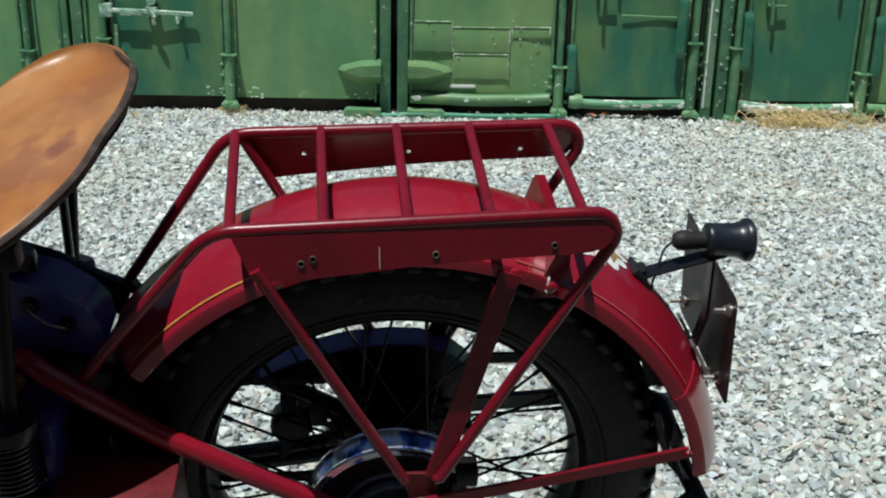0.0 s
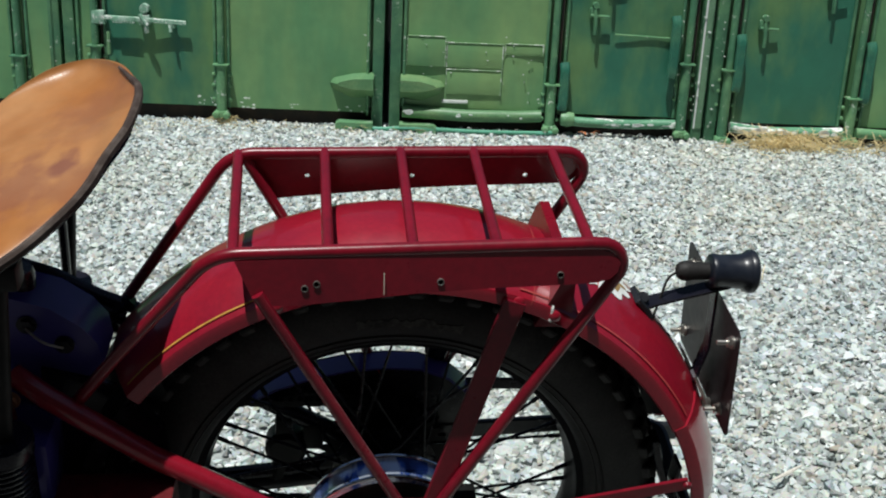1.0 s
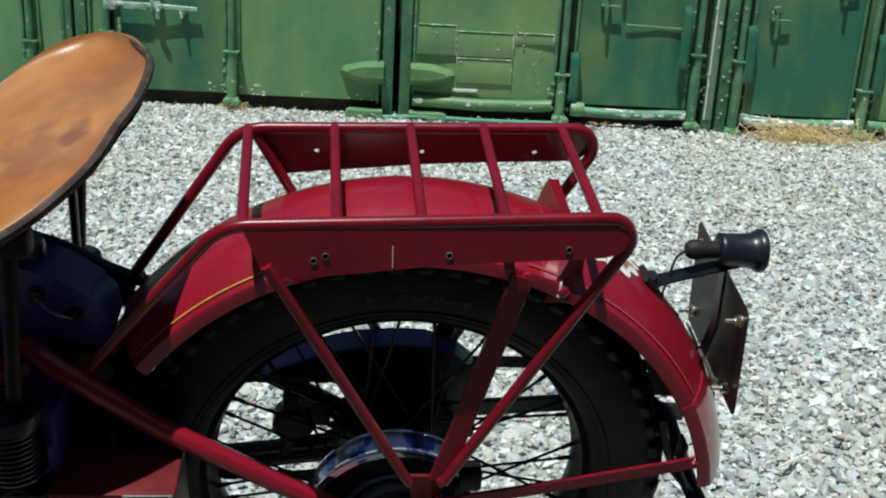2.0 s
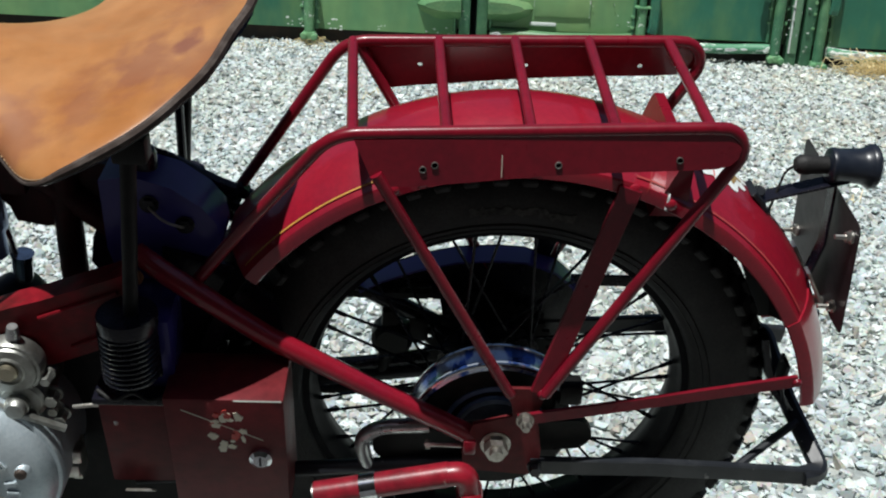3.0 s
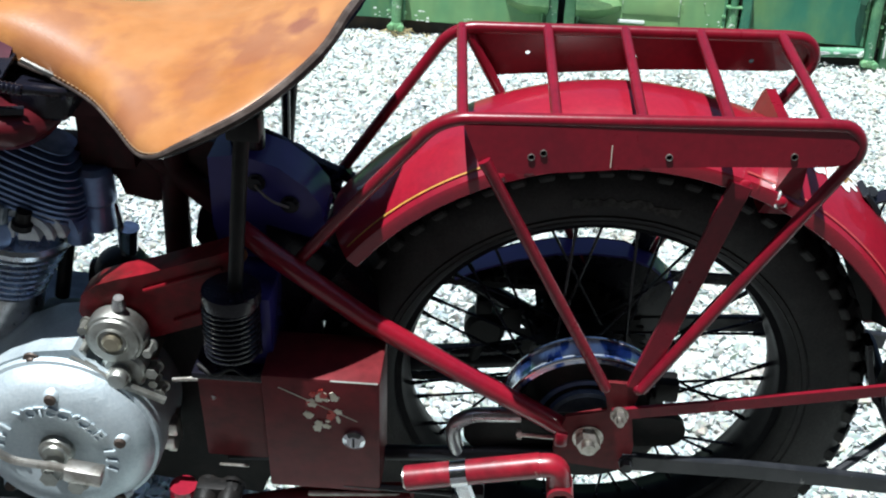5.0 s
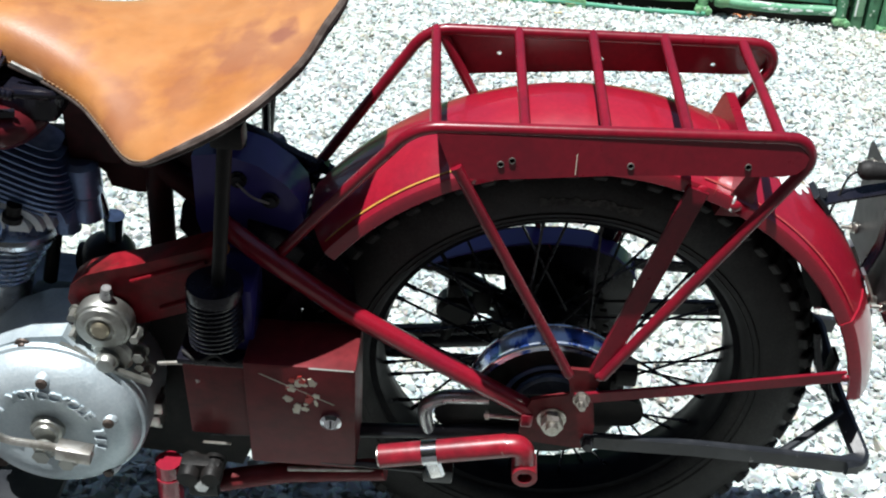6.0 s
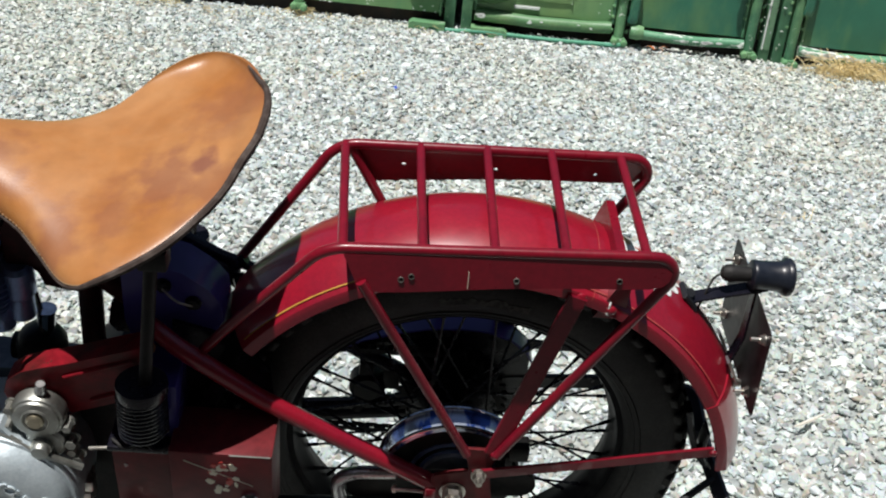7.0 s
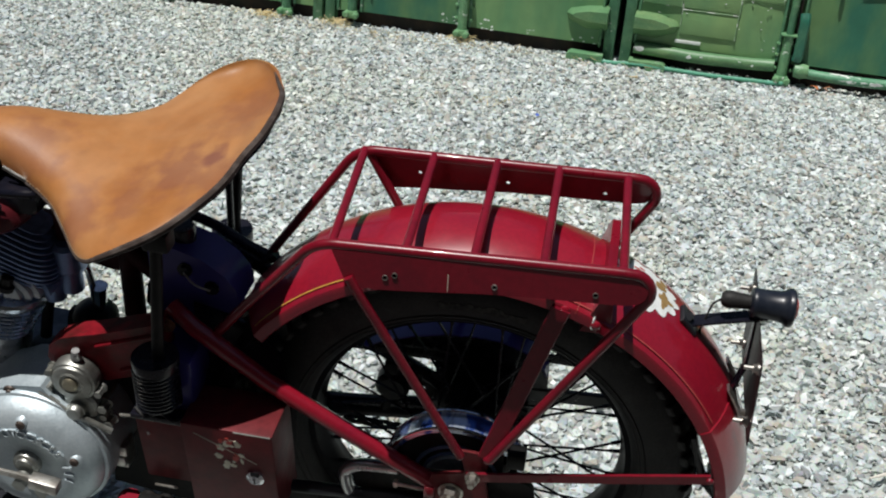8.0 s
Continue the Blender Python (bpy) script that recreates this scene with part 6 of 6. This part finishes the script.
def make_containers():
    lab = "green painted steel container with chipped paint and locking rods"
    far = container(-3.05, -1.445, [(-2.95, -2.3, 0.07, GREEN_DARK), (-2.24, -1.66, 0.07, GREEN), (-1.60, -1.47, 0.07, GREEN)], lab)
    for n, x in enumerate((-2.27, -1.63)):
        rod(far, x, 0.03, 1.85, n)
    a = container(-1.43, 0.012, [(-1.37, -1.275, 0.07, GREEN), (-1.25, -0.748, 0.075, GREEN_DARK), (-0.700, -0.052, 0.072, GREEN)], lab)
    rod(a, -1.285, 0.06, 1.85, 1, 0.33)
    rod(a, -0.724, 0.04, 1.85, 0, 0.267)
    # long horizontal door handle with its catch
    hd = part("door_handle", joined(sweep([(-1.27, -0.038, 0.463), (-1.05, -0.040, 0.458), (-0.875, -0.036, 0.450)], 0, flat=(0.014, 0.020)), box(-1.295, -1.235, -0.048, -0.005, 0.432, 0.492, 0.008),
              box(-1.085, -1.035, -0.045, -0.0, 0.435, 0.480, 0.006), lathe([(0.0, -0.045), (0.02, -0.045), (0.022, -0.01)], 14, (-1.06, 0, 0.507)), box(-0.955, -0.925, -0.042, -0.0, 0.425, 0.452, 0.004), box(-1.20, -1.10, -0.052, -0.03, 0.440, 0.470, 0.006), sweep([(-1.075, -0.06, 0.485), (-1.045, -0.064, 0.44), (-1.05, -0.05, 0.405)], 0.010, 8), sweep([(-0.945, -0.045, 0.44), (-0.942, -0.05, 0.41)], 0.008, 8)), HANDLE_GREEN, a, "chipped horizontal door handle")
    part("handle_keeper", sweep([(-1.22, -0.05, 0.40), (-1.22, -0.05, 0.30)], 0.008, 8), GREEN_CHIPPED, hd)
    part("upper_latch", joined(box(-1.16, -0.80, -0.03, -0.005, 0.76, 0.80, 0.008), box(-1.02, -0.97, -0.036, 0.0, 0.70, 0.86, 0.008)), GREEN, a)
    b = container(0.042, 1.505, [(0.10, 0.760, 0.11, GREEN), (0.835, 1.372, 0.105, GREEN_DARK)], lab)
    rod(b, 0.788, 0.03, 1.85, 0, 0.236)
    rod(b, 1.400, 0.03, 1.85, 1, 0.355)
    sill(b, 0.105, 0.748, 0.092, 0.028, WEDGE_GREEN)
    sill(b, 0.858, 1.372, 0.079, 0.022, GREEN_BARE)
    part("peeling_strip", box(1.471, 1.500, -0.024, -0.012, 0.06, 1.85, 0.003, 1), PEEL, b, "peeling mottled paint on the post")
    part("sill_end", moved(lathe([(0.0, -0.035), (0.03, -0.03), (0.036, 0.0), (0.03, 0.03), (0, 0.035)], 16, axis="x"), Matrix.Translation((0.868, -0.04, 0.085))), GREEN_CHIPPED, b)
    hasp(b, 0.958, 0.56)
    hasp(b, 1.02, 0.74)
    grip(b, 0.838, 0.13, 0.31)
    grip(b, 1.328, 0.30, 0.54)
    part("cross_wire", sweep([(1.06, -0.013, 0.478), (1.345, -0.013, 0.470)], 0.004, 8), GREEN_CHIPPED, b)
    # welded patches: raised frames with chipped edges
    for px0, px1, pz0, pz1 in ((0.118, 0.292, 0.300, 0.436), (0.300, 0.555, 0.298, 0.412), (0.300, 0.553, 0.176, 0.290), (0.566, 0.738, 0.366, 0.416)):
        pt = part("welded_patch", box(px0, px1, -0.016, -0.002, pz0, pz1, 0.004), GREEN, b, "welded steel patch")
        part("weld_seam", joined(sweep([(px0, -0.017, pz1), (px1, -0.017, pz1)], 0.0024, 6), sweep([(px1, -0.017, pz0), (px1, -0.017, pz1)], 0.0030, 6), sweep([(px0, -0.017, pz0), (px0, -0.017, pz1)], 0.0020, 6)), SEAM_WHITE, pt)
    part("paint_scar", box(0.285, 0.405, -0.015, -0.008, 0.132, 0.148, 0.003), DECAL_WHITE, b, "bare white paint scar")
    c = container(1.52, 3.05, [(1.638, 2.150, 0.095, GREEN_DARK), (2.240, 2.95, 0.095, GREEN)], lab)
    rod(c, 1.597, 0.01, 1.85, 1, 0.336)
    rod(c, 2.194, 0.03, 1.85, 0, 0.229)
    sill(c, 1.632, 2.160, 0.073, 0.024, GREEN_BARE)
    sill(c, 2.228, 2.95, 0.072, 0.024, GREEN_CHIPPED)
    hasp(c, 1.735, 0.535)
    hasp(c, 2.03, 0.70)
    grip(c, 2.235, 0.22, 0.46)
    grip(c, 1.632, 0.25, 0.47)
    # wedge-shaped corner guides on both sides of the joint, and their feet
    for ct, s, x in ((a, -1, -0.030), (b, 1, 0.092)):
        base = [(x, 0.140), (x + s * 0.10, 0.134), (x + s * 0.19, 0.172), (x + s * 0.208, 0.206), (x + s * 0.19, 0.232), (x + s * 0.10, 0.254), (x, 0.260)]
        front = [(x, 0.190), (x + s * 0.09, 0.190), (x + s * 0.150, 0.202), (x + s * 0.165, 0.211), (x + s * 0.150, 0.222), (x + s * 0.09, 0.237), (x, 0.242)]
        bm = bmesh.new()
        lo = [bm.verts.new((px, 0.0, pz)) for px, pz in base]
        hi = [bm.verts.new((px, -0.088 + 0.02 * abs(px - x) / 0.2, pz)) for px, pz in front]
        bm.faces.new(lo)
        bm.faces.new(hi[::-1])
        for k in range(7):
            bm.faces.new((lo[k], lo[(k + 1) % 7], hi[(k + 1) % 7], hi[k]))
        part("wedge_guide", bevelled(bm, 0.005, 2), WEDGE_GREEN, ct, "wedge-shaped steel guide")
        foot = prism([(x, 0.0), (x + s * 0.035, 0.0), (x + s * 0.042, 0.018), (x + s * 0.060, 0.024), (x + s * 0.078, 0.018), (x + s * 0.085, 0.0), (x + s * 0.17, 0.0), (x + s * 0.17, 0.030), (x + s * 0.155, 0.040), (x, 0.040)], -0.095, -0.02, 0.003, 1)
        part("corner_foot", foot, GREEN_CHIPPED, ct, "chipped corner foot with a notch")
    # flakes of bare primer on bars, feet and seams
    rng = random.Random(12)

    def flakes(ct, n, xa, xb, za, zb, y, lo, hi):
        for k in range(n):
            cx, cz, r, q = rng.uniform(xa, xb), rng.uniform(za, zb), rng.uniform(lo, hi), rng.uniform(0.18, 0.6)
            pts = [(cx + r * (0.7 + 0.5 * rng.random()) * math.cos(math.tau * i / 9), cz + r * q * (0.7 + 0.5 * rng.random()) * math.sin(math.tau * i / 9)) for i in range(9)]
            part("paint_flake", prism(pts, y - 0.003, y + 0.001), DECAL_WHITE, ct, "flake of bare white primer")
    flakes(b, 5, 0.12, 0.75, 0.084, 0.096, -0.0645, 0.006, 0.014)
    flakes(b, 3, 0.115, 0.15, 0.088, 0.098, -0.0645, 0.012, 0.02)
    flakes(b, 6, 1.08, 1.37, 0.068, 0.078, -0.0590, 0.010, 0.030)
    flakes(c, 12, 1.70, 2.15, 0.060, 0.072, -0.0610, 0.010, 0.032)
    flakes(b, 24, 0.12, 0.74, 0.15, 0.45, -0.018, 0.002, 0.005)
    flakes(a, 9, -0.67, -0.56, 0.070, 0.13, -0.022, 0.003, 0.009)
    flakes(a, 7, -0.83, -0.75, 0.070, 0.13, -0.022, 0.003, 0.010)
    flakes(a, 4, -0.42, -0.36, 0.075, 0.11, -0.022, 0.003, 0.009)
    flakes(a, 6, -0.20, -0.06, 0.070, 0.11, -0.022, 0.003, 0.008)
    flakes(a, 10, -0.075, -0.05, 0.2, 1.0, -0.024, 0.003, 0.008)
    flakes(b, 9, 1.44, 1.50, 0.08, 0.6, -0.028, 0.003, 0.009)
    flakes(c, 8, 1.53, 1.60, 0.08, 0.6, -0.024, 0.003, 0.009)
    part("post_stripe", box(1.462, 1.470, -0.026, -0.016, 0.06, 1.85, 0.002, 1), DECAL_WHITE, b, "white worn post edge")
    part("post_stripe", box(-0.062, -0.055, -0.022, -0.010, 0.06, 1.85, 0.002, 1), GREEN_CHIPPED, a, "chipped post edge")


make_containers()


# ---- small things on the ground ----
SCRAPS = ((-0.221, 2.807), (0.125, 3.546))
TUFTS = ((-1.72, 3.84, 60), (-1.36, 3.85, 50), (-0.42, 2.91, 8), (1.1, 1.85, 6), (-0.72, 3.84, 25))


def make_litter():
    pts = [Vector((-0.17, 3.79, 0.018)), Vector((0.0, 3.775, 0.012)), Vector((0.12, 3.765, 0.025)), Vector((0.45, 3.76, 0.016)), Vector((0.76, 3.755, 0.020)), Vector((0.82, 3.77, 0.022))]
    tagged(new("hose", finish(sweep(rounded(pts, 0.1), 0.010, 10), "hose", HOSE)), "thin green hose lying along the container foot", "hose")
    rng = random.Random(8)
    bm = bmesh.new()
    for k in range(620):
        x, y = (rng.gauss(1.86, 0.10), rng.gauss(3.64, 0.035)) if k % 3 else (rng.gauss(2.10, 0.20), rng.gauss(3.60, 0.05))
        a, l = rng.uniform(0, math.tau), rng.uniform(0.04, 0.11)
        z = abs(rng.gauss(0.022, 0.022))
        p, q = Vector((x, y, z)), Vector((x + l * math.cos(a), y + l * 0.6 * math.sin(a), max(z + rng.gauss(0.01, 0.028), 0.004)))
        sweep([p, (p + q) / 2 + Vector((0, 0, 0.008)), q], 0.0015, 3, bm)
    tagged(new("dry_grass", finish(bm, "dry_grass", STRAW)), "tuft of dry yellow straw at the container foot", "dry grass", kind="stuff")
    bm = bmesh.new()
    for k in range(160):
        x, y = rng.gauss(-0.9, 0.5), rng.gauss(3.74, 0.05)
        a, l = rng.uniform(0, math.tau), rng.uniform(0.02, 0.06)
        p = Vector((x, y, 0.02))
        sweep([p, p + Vector((l * math.cos(a), l * math.sin(a), rng.uniform(0, 0.02)))], 0.001, 3, bm)
    tagged(new("dry_grass", finish(bm, "dry_grass", STRAW)), "thin dry grass along the container foot", "dry grass", kind="stuff")
    tagged(new("twig", finish(sweep([(0.735, 0.668, 0.026), (0.775, 0.69, 0.030), (0.815, 0.72, 0.030)], [0.002, 0.0045, 0.002], 6), "twig", WOOD)), "bleached white splinter lying on gravel", "twig")
    for x, y, s in ((0.93, 3.72, 0.03), (0.97, 3.70, 0.02), (1.0, 3.74, 0.022)):
        leaf = grid_surface(lambda u, v: Vector(((u - 0.5) * 2 * s, (v - 0.5) * s * math.sin(math.pi * min(max(u, 0.05), 0.95)), 0.012 * math.sin(u * 3))), 8, 4)
        ob = tagged(new("leaf", finish(thick(leaf, 0.0006), "leaf", LEAF)), "curled orange dry leaf on gravel", "leaf", "fallen leaves")
        ob.matrix_world = pose(x, y, 0.03, 10, 5, x * 900)

    for name, x, y, s, mat, lab, cat in (("scrap", *SCRAPS[0], 0.012, BLUE_SCRAP, "tiny crumpled blue plastic scrap on gravel", "scrap"), ("leaf", *SCRAPS[1], 0.030, TAN_LEAF, "pale tan dry leaf lying on gravel", "leaf")):
        leaf = grid_surface(lambda u, v: Vector(((u - 0.5) * 2 * s, (v - 0.5) * 1.4 * s * math.sin(math.pi * min(max(u, 0.08), 0.92)), 0.25 * s * math.sin(u * 4 + v * 3))), 8, 5)
        ob = tagged(new(name, finish(thick(leaf, 0.0006), name, mat)), lab, cat)
        ob.matrix_world = pose(x, y, 0.022, 6, 4, x * 400)
    bm = bmesh.new()
    for cx, cy, n in TUFTS:
        for k in range(n):
            x, y, a, l = rng.gauss(cx, 0.035), rng.gauss(cy, 0.02), rng.uniform(0, math.tau), rng.uniform(0.02, 0.06)
            p = Vector((x, y, 0.012))
            sweep([p, p + Vector((l * 0.5 * math.cos(a), l * 0.5 * math.sin(a), 0.02)), p + Vector((l * math.cos(a), l * math.sin(a), rng.uniform(0.0, 0.03)))], 0.0013, 3, bm)
    tagged(new("dry_grass", finish(bm, "dry_grass", STRAW)), "small dry yellow weeds among the gravel", "dry grass", kind="stuff")


make_litter()
